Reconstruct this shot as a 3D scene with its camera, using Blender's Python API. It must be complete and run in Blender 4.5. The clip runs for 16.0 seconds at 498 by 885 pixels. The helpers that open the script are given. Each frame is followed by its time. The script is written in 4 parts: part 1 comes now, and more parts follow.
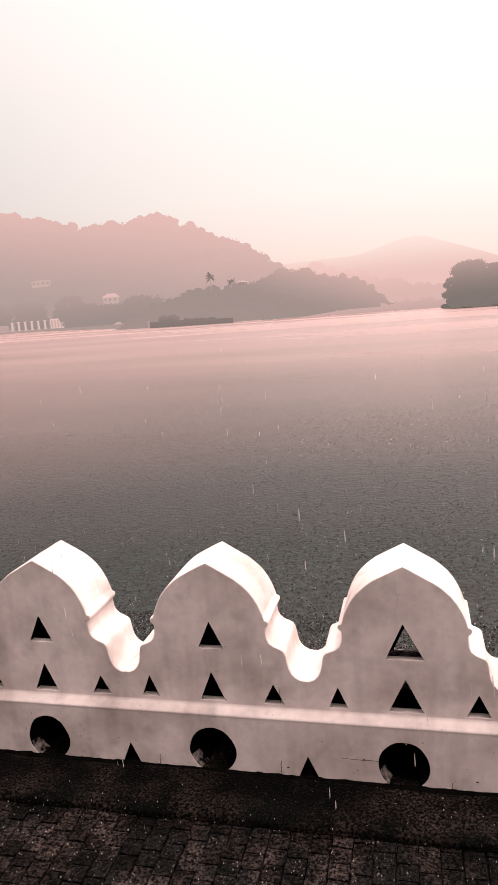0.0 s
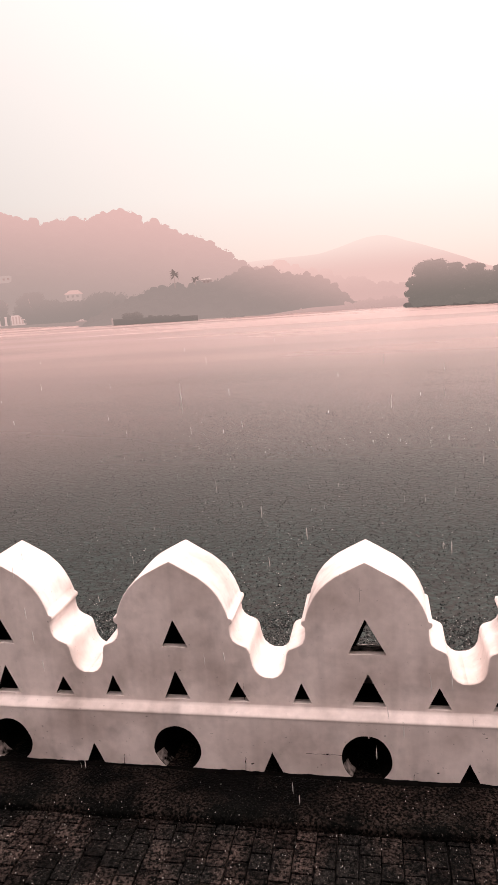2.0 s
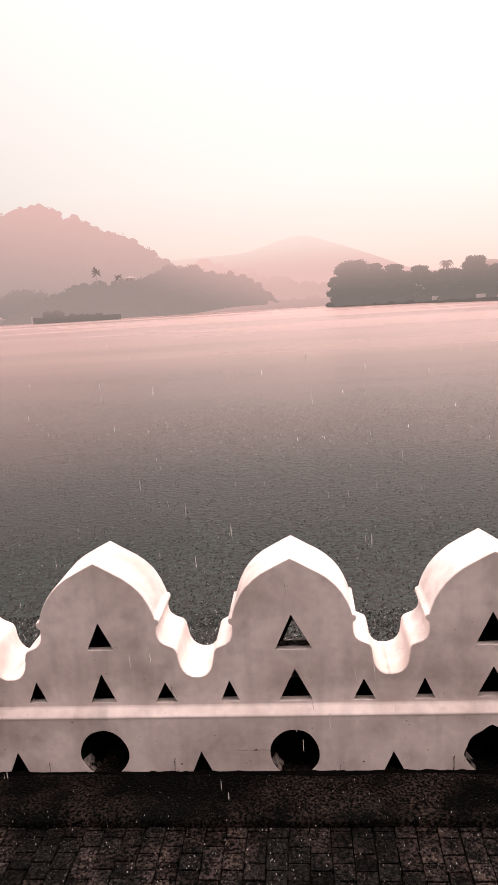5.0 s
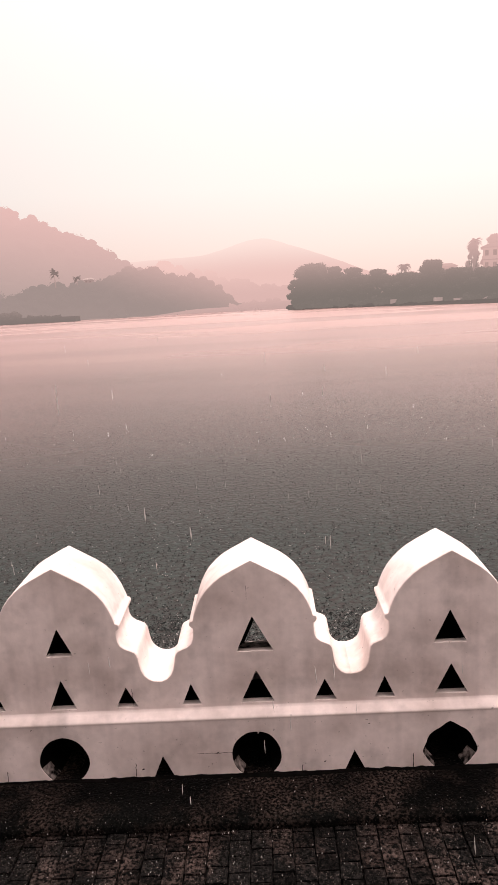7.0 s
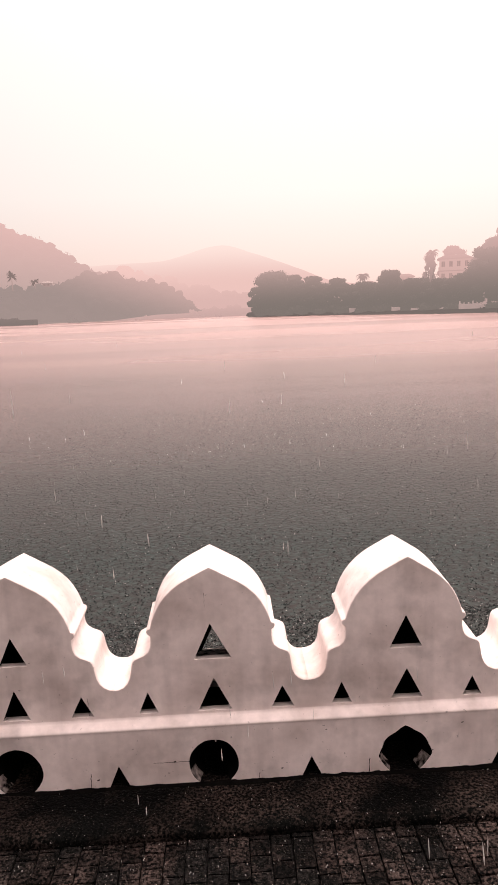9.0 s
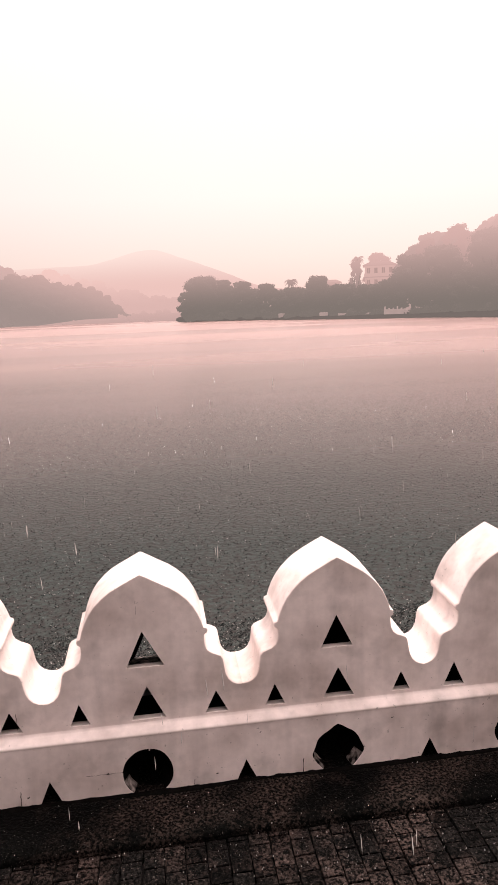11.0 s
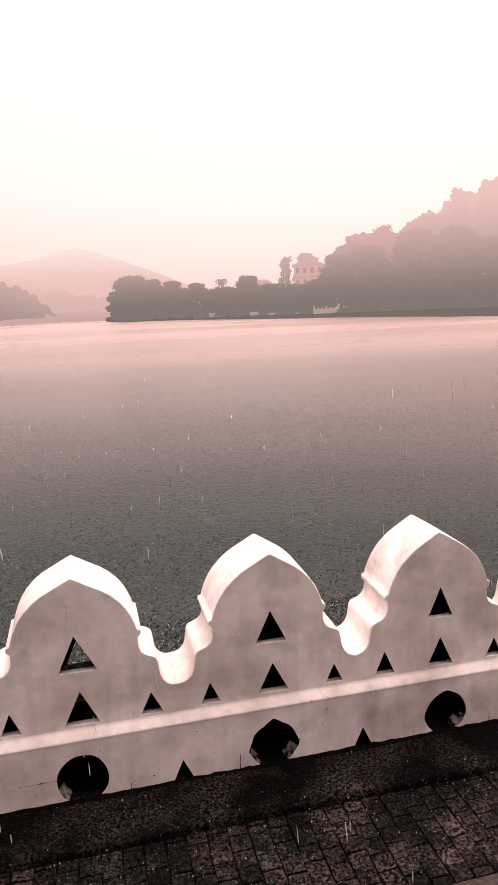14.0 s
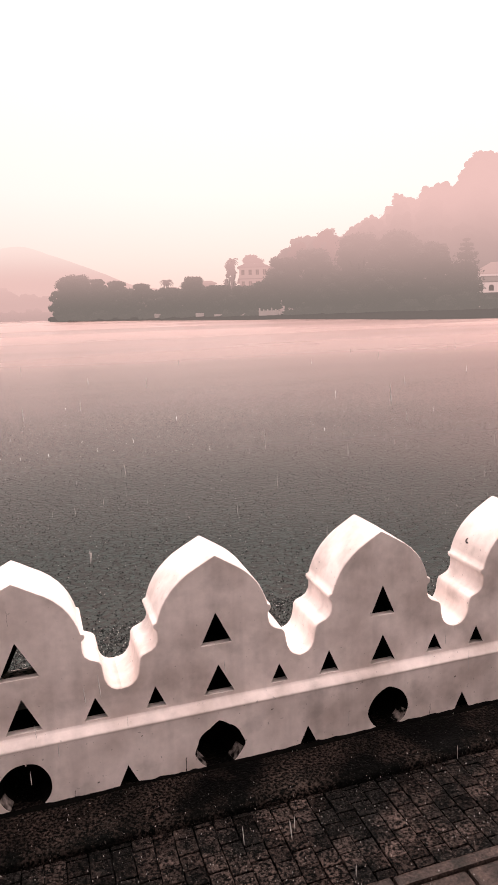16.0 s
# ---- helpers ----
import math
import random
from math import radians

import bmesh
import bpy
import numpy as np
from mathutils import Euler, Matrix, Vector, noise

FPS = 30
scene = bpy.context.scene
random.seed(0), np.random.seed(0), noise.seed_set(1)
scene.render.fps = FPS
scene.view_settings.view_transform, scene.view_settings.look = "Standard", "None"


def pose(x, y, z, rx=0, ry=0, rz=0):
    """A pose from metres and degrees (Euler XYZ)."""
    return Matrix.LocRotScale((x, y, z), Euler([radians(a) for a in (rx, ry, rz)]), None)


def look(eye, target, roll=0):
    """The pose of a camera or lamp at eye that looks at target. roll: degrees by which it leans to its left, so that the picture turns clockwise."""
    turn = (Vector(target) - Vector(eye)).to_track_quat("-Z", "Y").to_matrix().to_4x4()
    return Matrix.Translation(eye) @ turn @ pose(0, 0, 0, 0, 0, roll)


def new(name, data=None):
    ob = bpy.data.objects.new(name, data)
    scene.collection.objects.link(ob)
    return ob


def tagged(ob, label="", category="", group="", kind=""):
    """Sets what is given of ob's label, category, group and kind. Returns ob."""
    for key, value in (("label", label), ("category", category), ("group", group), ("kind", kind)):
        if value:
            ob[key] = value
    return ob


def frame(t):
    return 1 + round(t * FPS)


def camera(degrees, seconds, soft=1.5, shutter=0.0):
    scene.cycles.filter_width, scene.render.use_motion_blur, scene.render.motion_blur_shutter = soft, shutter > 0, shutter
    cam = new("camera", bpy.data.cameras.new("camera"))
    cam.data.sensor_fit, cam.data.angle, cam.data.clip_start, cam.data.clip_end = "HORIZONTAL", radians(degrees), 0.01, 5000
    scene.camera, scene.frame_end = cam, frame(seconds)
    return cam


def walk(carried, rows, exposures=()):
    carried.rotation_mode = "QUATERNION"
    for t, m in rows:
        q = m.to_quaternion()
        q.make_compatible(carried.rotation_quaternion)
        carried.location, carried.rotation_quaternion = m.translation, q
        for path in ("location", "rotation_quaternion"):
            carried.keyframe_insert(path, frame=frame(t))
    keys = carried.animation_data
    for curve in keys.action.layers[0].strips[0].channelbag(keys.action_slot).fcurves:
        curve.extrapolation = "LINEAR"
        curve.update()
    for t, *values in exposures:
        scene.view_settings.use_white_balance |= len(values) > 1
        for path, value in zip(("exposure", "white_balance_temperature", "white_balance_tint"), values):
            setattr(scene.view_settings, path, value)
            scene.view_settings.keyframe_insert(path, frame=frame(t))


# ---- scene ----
cam = camera(39.5, 16.0)
PATH = [
    (0, (0.093, -2.935, 2.188), (-0.381, -1.028, 1.818), -4.2),
    (0.5, (0.093, -2.935, 2.186), (-0.354, -1.021, 1.82), -4.0),
    (1, (0.094, -2.937, 2.187), (-0.33, -1.018, 1.815), -3.9),
    (1.5, (0.1, -2.937, 2.187), (-0.304, -1.016, 1.804), -3.9),
    (2, (0.103, -2.937, 2.188), (-0.273, -1.011, 1.805), -3.9),
    (2.5, (0.099, -2.937, 2.186), (-0.246, -1.006, 1.796), -3.7),
    (3, (0.103, -2.934, 2.184), (-0.219, -1.0, 1.791), -3.7),
    (3.5, (0.107, -2.934, 2.183), (-0.178, -0.994, 1.792), -3.7),
    (4, (0.108, -2.934, 2.182), (-0.139, -0.989, 1.786), -3.8),
    (4.5, (0.111, -2.936, 2.184), (-0.094, -0.987, 1.786), -3.7),
    (7, (0.121, -2.94, 2.185), (0.065, -0.981, 1.786), -3.3),
    (7.5, (0.124, -2.943, 2.186), (0.091, -0.981, 1.799), -3.2),
    (8, (0.124, -2.939, 2.185), (0.115, -0.977, 1.799), -3.0),
    (8.5, (0.123, -2.942, 2.187), (0.144, -0.979, 1.804), -2.4),
    (9, (0.124, -2.941, 2.186), (0.185, -0.98, 1.8), -2.3),
    (9.5, (0.127, -2.942, 2.188), (0.24, -0.983, 1.804), -2.2),
    (12, (0.139, -2.951, 2.186), (0.471, -1.016, 1.805), -2.1),
    (12.5, (0.141, -2.953, 2.186), (0.504, -1.025, 1.796), -2.0),
    (13, (0.143, -2.955, 2.185), (0.534, -1.033, 1.796), -2.1),
    (13.5, (0.144, -2.957, 2.185), (0.565, -1.041, 1.797), -2.1),
    (14, (0.146, -2.955, 2.183), (0.591, -1.044, 1.795), -2.2),
    (14.5, (0.149, -2.957, 2.185), (0.63, -1.057, 1.789), -2.1),
    (15, (0.148, -2.958, 2.187), (0.677, -1.069, 1.799), -1.7),
    (15.5, (0.151, -2.962, 2.186), (0.71, -1.079, 1.809), -1.8),
    (16, (0.153, -2.961, 2.185), (0.747, -1.092, 1.796), -1.6),
]
walk(cam, [(t, look(eye, target, roll)) for t, eye, target, roll in PATH], exposures=[(0, 0.0, 6960, 17), (16, 0.0, 6960, 17)])

# ---- world, sun ----
SUN_AZ, SUN_EL = radians(32), radians(64)  # to the right of +y, up
sun_way = Vector((math.sin(SUN_AZ) * math.cos(SUN_EL), math.cos(SUN_AZ) * math.cos(SUN_EL), math.sin(SUN_EL)))
# the brightest part of the cloud lies lower, over the lake
glow_way = Vector((math.sin(SUN_AZ) * 0.79, math.cos(SUN_AZ) * 0.79, 0.61))

world = bpy.data.worlds.new("sky")
scene.world = world
world.use_nodes = True
wn, wl = world.node_tree.nodes, world.node_tree.links
wn.clear()
out = wn.new("ShaderNodeOutputWorld")
sky = wn.new("ShaderNodeTexSky")
sky.sky_type, sky.sun_disc = "NISHITA", False
sky.sun_elevation, sky.sun_rotation = SUN_EL, SUN_AZ
sky.dust_density = 2.0
bg_sky = wn.new("ShaderNodeBackground")
bg_sky.inputs["Strength"].default_value = 0.015
wl.new(sky.outputs[0], bg_sky.inputs["Color"])
# the rain cloud: pale and rosy near the horizon, white above, brighter round the hidden sun
tc = wn.new("ShaderNodeTexCoord")
sep = wn.new("ShaderNodeSeparateXYZ")
wl.new(tc.outputs["Generated"], sep.inputs[0])
ramp = wn.new("ShaderNodeValToRGB")
cr = ramp.color_ramp
cr.elements[0].position, cr.elements[0].color = 0.0, (0.47, 0.33, 0.31, 1)
cr.elements[1].position, cr.elements[1].color = 1.0, (2.3, 1.98, 1.90, 1)
for p, c in ((0.07, (0.475, 0.400, 0.374)), (0.15, (0.487, 0.462, 0.437)), (0.28, (0.515, 0.498, 0.475)), (0.45, (0.60, 0.55, 0.53))):
    e = cr.elements.new(p)
    e.color = (*c, 1)
wl.new(sep.outputs["Z"], ramp.inputs[0])
dot = wn.new("ShaderNodeVectorMath")
dot.operation = "DOT_PRODUCT"
dot.inputs[1].default_value = glow_way
wl.new(tc.outputs["Generated"], dot.inputs[0])
glow = wn.new("ShaderNodeMapRange")
glow.interpolation_type = "SMOOTHSTEP"
for i, v in ((1, -0.2), (2, 0.92), (3, 0.62), (4, 2.06)):
    glow.inputs[i].default_value = v
wl.new(dot.outputs["Value"], glow.inputs[0])
bg_cloud = wn.new("ShaderNodeBackground")
wl.new(ramp.outputs[0], bg_cloud.inputs["Color"])
wl.new(glow.outputs[0], bg_cloud.inputs["Strength"])
both = wn.new("ShaderNodeAddShader")
wl.new(bg_sky.outputs[0], both.inputs[0])
wl.new(bg_cloud.outputs[0], both.inputs[1])
wl.new(both.outputs[0], out.inputs["Surface"])

sun = new("sun", bpy.data.lights.new("sun", "SUN"))
sun.data.energy, sun.data.angle, sun.data.color = 1.75, radians(14), (1.0, 0.95, 0.9)
sun.matrix_world = look(sun_way * 50, (0, 0, 0))


# ---- materials ----
def material(name, base, rough=0.8, second=None, scale=3.0, fine=60.0, bump=0.1, metal=0.0, per_object=0.0, spec=0.5, detail=6.0, split=(0.35, 0.68), glow=None, island=0.0, grain=0.14):
    """Two-colour mottled surface with fine relief. glow: colour and strength of far haze painted on as emission, for
    the distance alone.
    """
    m = bpy.data.materials.new(name)
    m.use_nodes = True
    n, l = m.node_tree.nodes, m.node_tree.links
    b = n["Principled BSDF"]
    b.inputs["Roughness"].default_value, b.inputs["Metallic"].default_value = rough, metal
    b.inputs["Specular IOR Level"].default_value = spec
    co = n.new("ShaderNodeTexCoord")
    geo = n.new("ShaderNodeNewGeometry")
    big = n.new("ShaderNodeTexNoise")
    big.inputs["Scale"].default_value, big.inputs["Detail"].default_value = scale, detail
    l.new(geo.outputs["Position"], big.inputs["Vector"])
    r = n.new("ShaderNodeValToRGB")
    r.color_ramp.elements[0].position, r.color_ramp.elements[1].position = split
    r.color_ramp.elements[0].color = (*(second or [0.75 * v for v in base]), 1)
    r.color_ramp.elements[1].color = (*base, 1)
    l.new(big.outputs[0], r.inputs[0])
    small = n.new("ShaderNodeTexNoise")
    small.inputs["Scale"].default_value, small.inputs["Detail"].default_value = fine, 4.0
    l.new(geo.outputs["Position"], small.inputs["Vector"])
    mr = n.new("ShaderNodeMapRange")
    for i, v in ((1, 0.3), (2, 0.7), (3, 1 - grain), (4, 1 + grain)):
        mr.inputs[i].default_value = v
    l.new(small.outputs[0], mr.inputs[0])
    value = mr.outputs[0]
    for amount, source in ((per_object, "object"), (island, "island")):
        if amount:
            rnd = n.new("ShaderNodeObjectInfo").outputs["Random"] if source == "object" else geo.outputs["Random Per Island"]
            m2 = n.new("ShaderNodeMapRange")
            m2.inputs[3].default_value, m2.inputs[4].default_value = 1 - amount, 1 + amount
            l.new(rnd, m2.inputs[0])
            mul = n.new("ShaderNodeMath")
            mul.operation = "MULTIPLY"
            l.new(value, mul.inputs[0]), l.new(m2.outputs[0], mul.inputs[1])
            value = mul.outputs[0]
    sc = n.new("ShaderNodeVectorMath")
    sc.operation = "SCALE"
    l.new(r.outputs[0], sc.inputs[0]), l.new(value, sc.inputs["Scale"])
    l.new(sc.outputs[0], b.inputs["Base Color"])
    if bump:
        bp = n.new("ShaderNodeBump")
        bp.inputs["Strength"].default_value, bp.inputs["Distance"].default_value = bump, 0.01
        l.new(small.outputs[0], bp.inputs["Height"])
        l.new(bp.outputs[0], b.inputs["Normal"])
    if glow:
        # painted haze: low and high colour, the height of each, and how much one step to the right counts as height
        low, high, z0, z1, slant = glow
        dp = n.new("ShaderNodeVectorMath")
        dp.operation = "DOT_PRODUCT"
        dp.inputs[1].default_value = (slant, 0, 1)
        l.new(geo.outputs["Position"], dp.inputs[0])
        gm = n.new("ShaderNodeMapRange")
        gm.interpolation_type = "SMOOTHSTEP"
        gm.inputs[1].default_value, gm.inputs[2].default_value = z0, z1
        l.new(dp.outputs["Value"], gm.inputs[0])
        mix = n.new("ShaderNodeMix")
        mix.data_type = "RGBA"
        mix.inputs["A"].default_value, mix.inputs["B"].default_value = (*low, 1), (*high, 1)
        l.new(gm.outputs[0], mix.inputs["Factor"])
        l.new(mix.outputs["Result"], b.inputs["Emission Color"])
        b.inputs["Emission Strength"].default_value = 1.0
    return m


plaster = material("white_limewash", (0.83, 0.74, 0.72), 0.7, (0.46, 0.385, 0.36), 3.2, 28, 0.10, grain=0.05, detail=7.0, split=(0.26, 0.58))


def weather(m):
    """Faint runs of rain dirt down the wall and scattered grey smudges, laid over the limewash."""
    n, l = m.node_tree.nodes, m.node_tree.links
    base = n["Principled BSDF"].inputs["Base Color"]
    colour = base.links[0].from_socket
    geo = n.new("ShaderNodeNewGeometry")
    mp = n.new("ShaderNodeMapping")
    mp.inputs["Scale"].default_value = (13, 13, 1.1)
    l.new(geo.outputs["Position"], mp.inputs["Vector"])
    for vector, scale, detail, lo, hi, low, high in ((mp.outputs[0], 1.0, 3, 0.50, 0.72, 1.02, 0.90), (geo.outputs["Position"], 6.0, 5, 0.54, 0.72, 1.0, 0.76), (geo.outputs["Position"], 55.0, 2, 0.70, 0.76, 1.0, 0.6)):
        t = n.new("ShaderNodeTexNoise")
        t.inputs["Scale"].default_value, t.inputs["Detail"].default_value = scale, detail
        l.new(vector, t.inputs["Vector"])
        r = n.new("ShaderNodeMapRange")
        for k, v in ((1, lo), (2, hi), (3, low), (4, high)):
            r.inputs[k].default_value = v
        l.new(t.outputs[0], r.inputs[0])
        sc = n.new("ShaderNodeVectorMath")
        sc.operation = "SCALE"
        l.new(colour, sc.inputs[0]), l.new(r.outputs[0], sc.inputs["Scale"])
        colour = sc.outputs[0]
    l.new(colour, base)


weather(plaster)
# black that paints the openings' inner shade, used for real grime and cracks too
shade_and_grime = material("shade_and_grime_black", (0.005, 0.0048, 0.0045), 0.95, (0.0025, 0.0025, 0.0025), 14, 90, 0.4, spec=0.0)
def wet_ground(name, dark, light, glint, patch, grain=85.0, rough=0.38, spec=0.12, random_source=None, spread=0.4, cover=(0.50, 0.62)):
    """Rain-soaked gritty ground: dark grout, paler grit standing out of it, worn patches, own relief, wet glints
    painted as pale flecks.
    """
    m = bpy.data.materials.new(name)
    m.use_nodes = True
    n, l = m.node_tree.nodes, m.node_tree.links
    b = n["Principled BSDF"]
    b.inputs["Roughness"].default_value, b.inputs["Specular IOR Level"].default_value = rough, spec
    geo = n.new("ShaderNodeNewGeometry")

    def cloud(scale, detail, lo, hi, low, high):
        t = n.new("ShaderNodeTexNoise")
        t.inputs["Scale"].default_value, t.inputs["Detail"].default_value, t.inputs["Roughness"].default_value = scale, detail, 0.6
        l.new(geo.outputs["Position"], t.inputs["Vector"])
        r = n.new("ShaderNodeMapRange")
        for i, v in ((1, lo), (2, hi), (3, low), (4, high)):
            r.inputs[i].default_value = v
        l.new(t.outputs[0], r.inputs[0])
        return t.outputs[0], r.outputs[0]

    def mixed(fac, a, c):
        x = n.new("ShaderNodeMix")
        x.data_type = "RGBA"
        l.new(fac, x.inputs["Factor"])
        for key, v in (("A", a), ("B", c)):
            if isinstance(v, tuple):
                x.inputs[key].default_value = (*v, 1)
            else:
                l.new(v, x.inputs[key])
        return x.outputs["Result"]

    worn = cloud(2.4, 7, 0.46, 0.62, 0, 1)[1]
    grit_raw, grit = cloud(grain, 3, cover[0], cover[1], 0, 1)
    # thresholded noise picks the spots where wet glints are painted pale
    glint_mask = cloud(grain * 1.7, 2, 0.64, 0.70, 0, 1)[1]
    body = mixed(worn, light, patch)
    body = mixed(grit, dark, body)
    body = mixed(glint_mask, body, glint)
    if random_source:
        source = n.new("ShaderNodeObjectInfo").outputs["Random"] if random_source == "object" else geo.outputs["Random Per Island"]
        r = n.new("ShaderNodeMapRange")
        r.inputs[3].default_value, r.inputs[4].default_value = 1 - spread, 1 + spread
        l.new(source, r.inputs[0])
        sc = n.new("ShaderNodeVectorMath")
        sc.operation = "SCALE"
        l.new(body, sc.inputs[0]), l.new(r.outputs[0], sc.inputs["Scale"])
        body = sc.outputs[0]
    l.new(body, b.inputs["Base Color"])
    bp = n.new("ShaderNodeBump")
    bp.inputs["Strength"].default_value, bp.inputs["Distance"].default_value = 0.9, 0.006
    l.new(grit_raw, bp.inputs["Height"])
    l.new(bp.outputs[0], b.inputs["Normal"])
    return m


# limewash mottled with black: half shade painted inside openings, also one crack
half_shade_and_crack = material("half_shade_and_crack_limewash", (0.34, 0.29, 0.275), 0.9, (0.004, 0.004, 0.004), 26, 60, 0.2, spec=0.05, split=(0.42, 0.66), detail=4.0)
wet_concrete = wet_ground("wet_concrete", (0.0010, 0.0011, 0.0011), (0.0046, 0.0046, 0.0045), (0.042, 0.038, 0.036), (0.052, 0.038, 0.033), 75.0, 0.45, 0.010, cover=(0.44, 0.68))
PAVER = ((0.0012, 0.0013, 0.0013), (0.0120, 0.0111, 0.0107), (0.095, 0.077, 0.071), (0.078, 0.056, 0.050))
paver_mat = wet_ground("wet_paver", *PAVER, random_source="object", spec=0.012, grain=78.0, spread=0.5, cover=(0.43, 0.66))
paver_far = wet_ground("wet_paver_row", *PAVER, random_source="island", spec=0.012, grain=78.0, spread=0.5, cover=(0.43, 0.66))
joint = material("wet_joint_sand", (0.008, 0.007, 0.007), 0.8, None, 8, 120, 0.4, spec=0.05)
kerb_mat = material("kerb_concrete", (0.052, 0.036, 0.032), 0.45, (0.014, 0.011, 0.010), 14, 90, 0.4, spec=0.1, grain=0.6, detail=10.0)
asphalt = material("wet_asphalt", (0.05, 0.048, 0.047), 0.5, (0.035, 0.034, 0.034), 2, 150, 0.6)
screen_mat = material("grey_unseen_screen", (0.24, 0.20, 0.19), 0.8, None, 1, 40, 0.2)
stone_dark = material("wet_dark_stone", (0.11, 0.095, 0.09), 0.7, None, 0.8, 6, 0.0)
# distance, through the rain: the haze is painted into each material as emission
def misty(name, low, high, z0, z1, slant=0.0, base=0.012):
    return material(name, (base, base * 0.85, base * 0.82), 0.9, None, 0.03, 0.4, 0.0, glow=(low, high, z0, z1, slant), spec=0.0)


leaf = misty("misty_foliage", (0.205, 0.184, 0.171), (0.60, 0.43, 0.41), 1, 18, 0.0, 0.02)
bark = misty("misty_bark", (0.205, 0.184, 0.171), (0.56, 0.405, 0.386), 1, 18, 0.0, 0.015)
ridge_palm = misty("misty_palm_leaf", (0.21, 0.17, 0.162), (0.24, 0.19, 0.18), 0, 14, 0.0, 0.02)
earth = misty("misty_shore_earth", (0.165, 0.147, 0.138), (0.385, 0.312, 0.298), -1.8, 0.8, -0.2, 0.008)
# walls, roofs and panes across the lake: haze added as emission over their colour
pale_wall = misty("misty_whitewash", (0.32, 0.255, 0.244), (0.36, 0.28, 0.268), 0, 8, 0.0, 0.28)
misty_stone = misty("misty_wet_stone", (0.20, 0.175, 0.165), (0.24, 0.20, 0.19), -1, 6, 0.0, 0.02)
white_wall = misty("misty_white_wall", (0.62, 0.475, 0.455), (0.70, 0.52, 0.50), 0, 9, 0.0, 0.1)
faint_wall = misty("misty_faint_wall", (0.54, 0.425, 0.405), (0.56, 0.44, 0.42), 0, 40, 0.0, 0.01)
roof_mat = misty("misty_tile_roof", (0.30, 0.235, 0.225), (0.36, 0.275, 0.26), 0, 9, 0.0, 0.05)
dark_open = misty("misty_dark_opening", (0.20, 0.165, 0.155), (0.23, 0.185, 0.175), 0, 8, 0.0, 0.02)
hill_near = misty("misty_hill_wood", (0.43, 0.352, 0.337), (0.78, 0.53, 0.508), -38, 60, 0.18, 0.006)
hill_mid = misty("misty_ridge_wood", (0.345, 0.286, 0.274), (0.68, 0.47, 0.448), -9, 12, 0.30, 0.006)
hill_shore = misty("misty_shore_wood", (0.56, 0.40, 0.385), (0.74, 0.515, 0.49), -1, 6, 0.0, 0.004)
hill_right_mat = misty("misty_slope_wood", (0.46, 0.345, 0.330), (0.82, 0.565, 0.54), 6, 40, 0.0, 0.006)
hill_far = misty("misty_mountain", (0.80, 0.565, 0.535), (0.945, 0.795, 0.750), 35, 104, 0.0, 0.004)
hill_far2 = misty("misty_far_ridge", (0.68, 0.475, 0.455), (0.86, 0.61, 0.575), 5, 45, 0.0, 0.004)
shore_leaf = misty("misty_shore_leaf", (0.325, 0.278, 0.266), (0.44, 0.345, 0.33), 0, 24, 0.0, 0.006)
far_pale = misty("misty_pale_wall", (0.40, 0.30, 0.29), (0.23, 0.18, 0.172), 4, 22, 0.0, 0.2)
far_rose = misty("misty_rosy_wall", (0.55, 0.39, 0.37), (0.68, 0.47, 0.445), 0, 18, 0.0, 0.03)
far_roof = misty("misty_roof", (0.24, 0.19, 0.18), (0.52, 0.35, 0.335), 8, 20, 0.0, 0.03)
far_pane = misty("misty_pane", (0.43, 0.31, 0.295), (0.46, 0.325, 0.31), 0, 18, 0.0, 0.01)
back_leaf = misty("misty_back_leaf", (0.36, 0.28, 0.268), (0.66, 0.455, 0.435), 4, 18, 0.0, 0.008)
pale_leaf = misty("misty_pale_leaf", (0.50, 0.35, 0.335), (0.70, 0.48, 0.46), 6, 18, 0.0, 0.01)


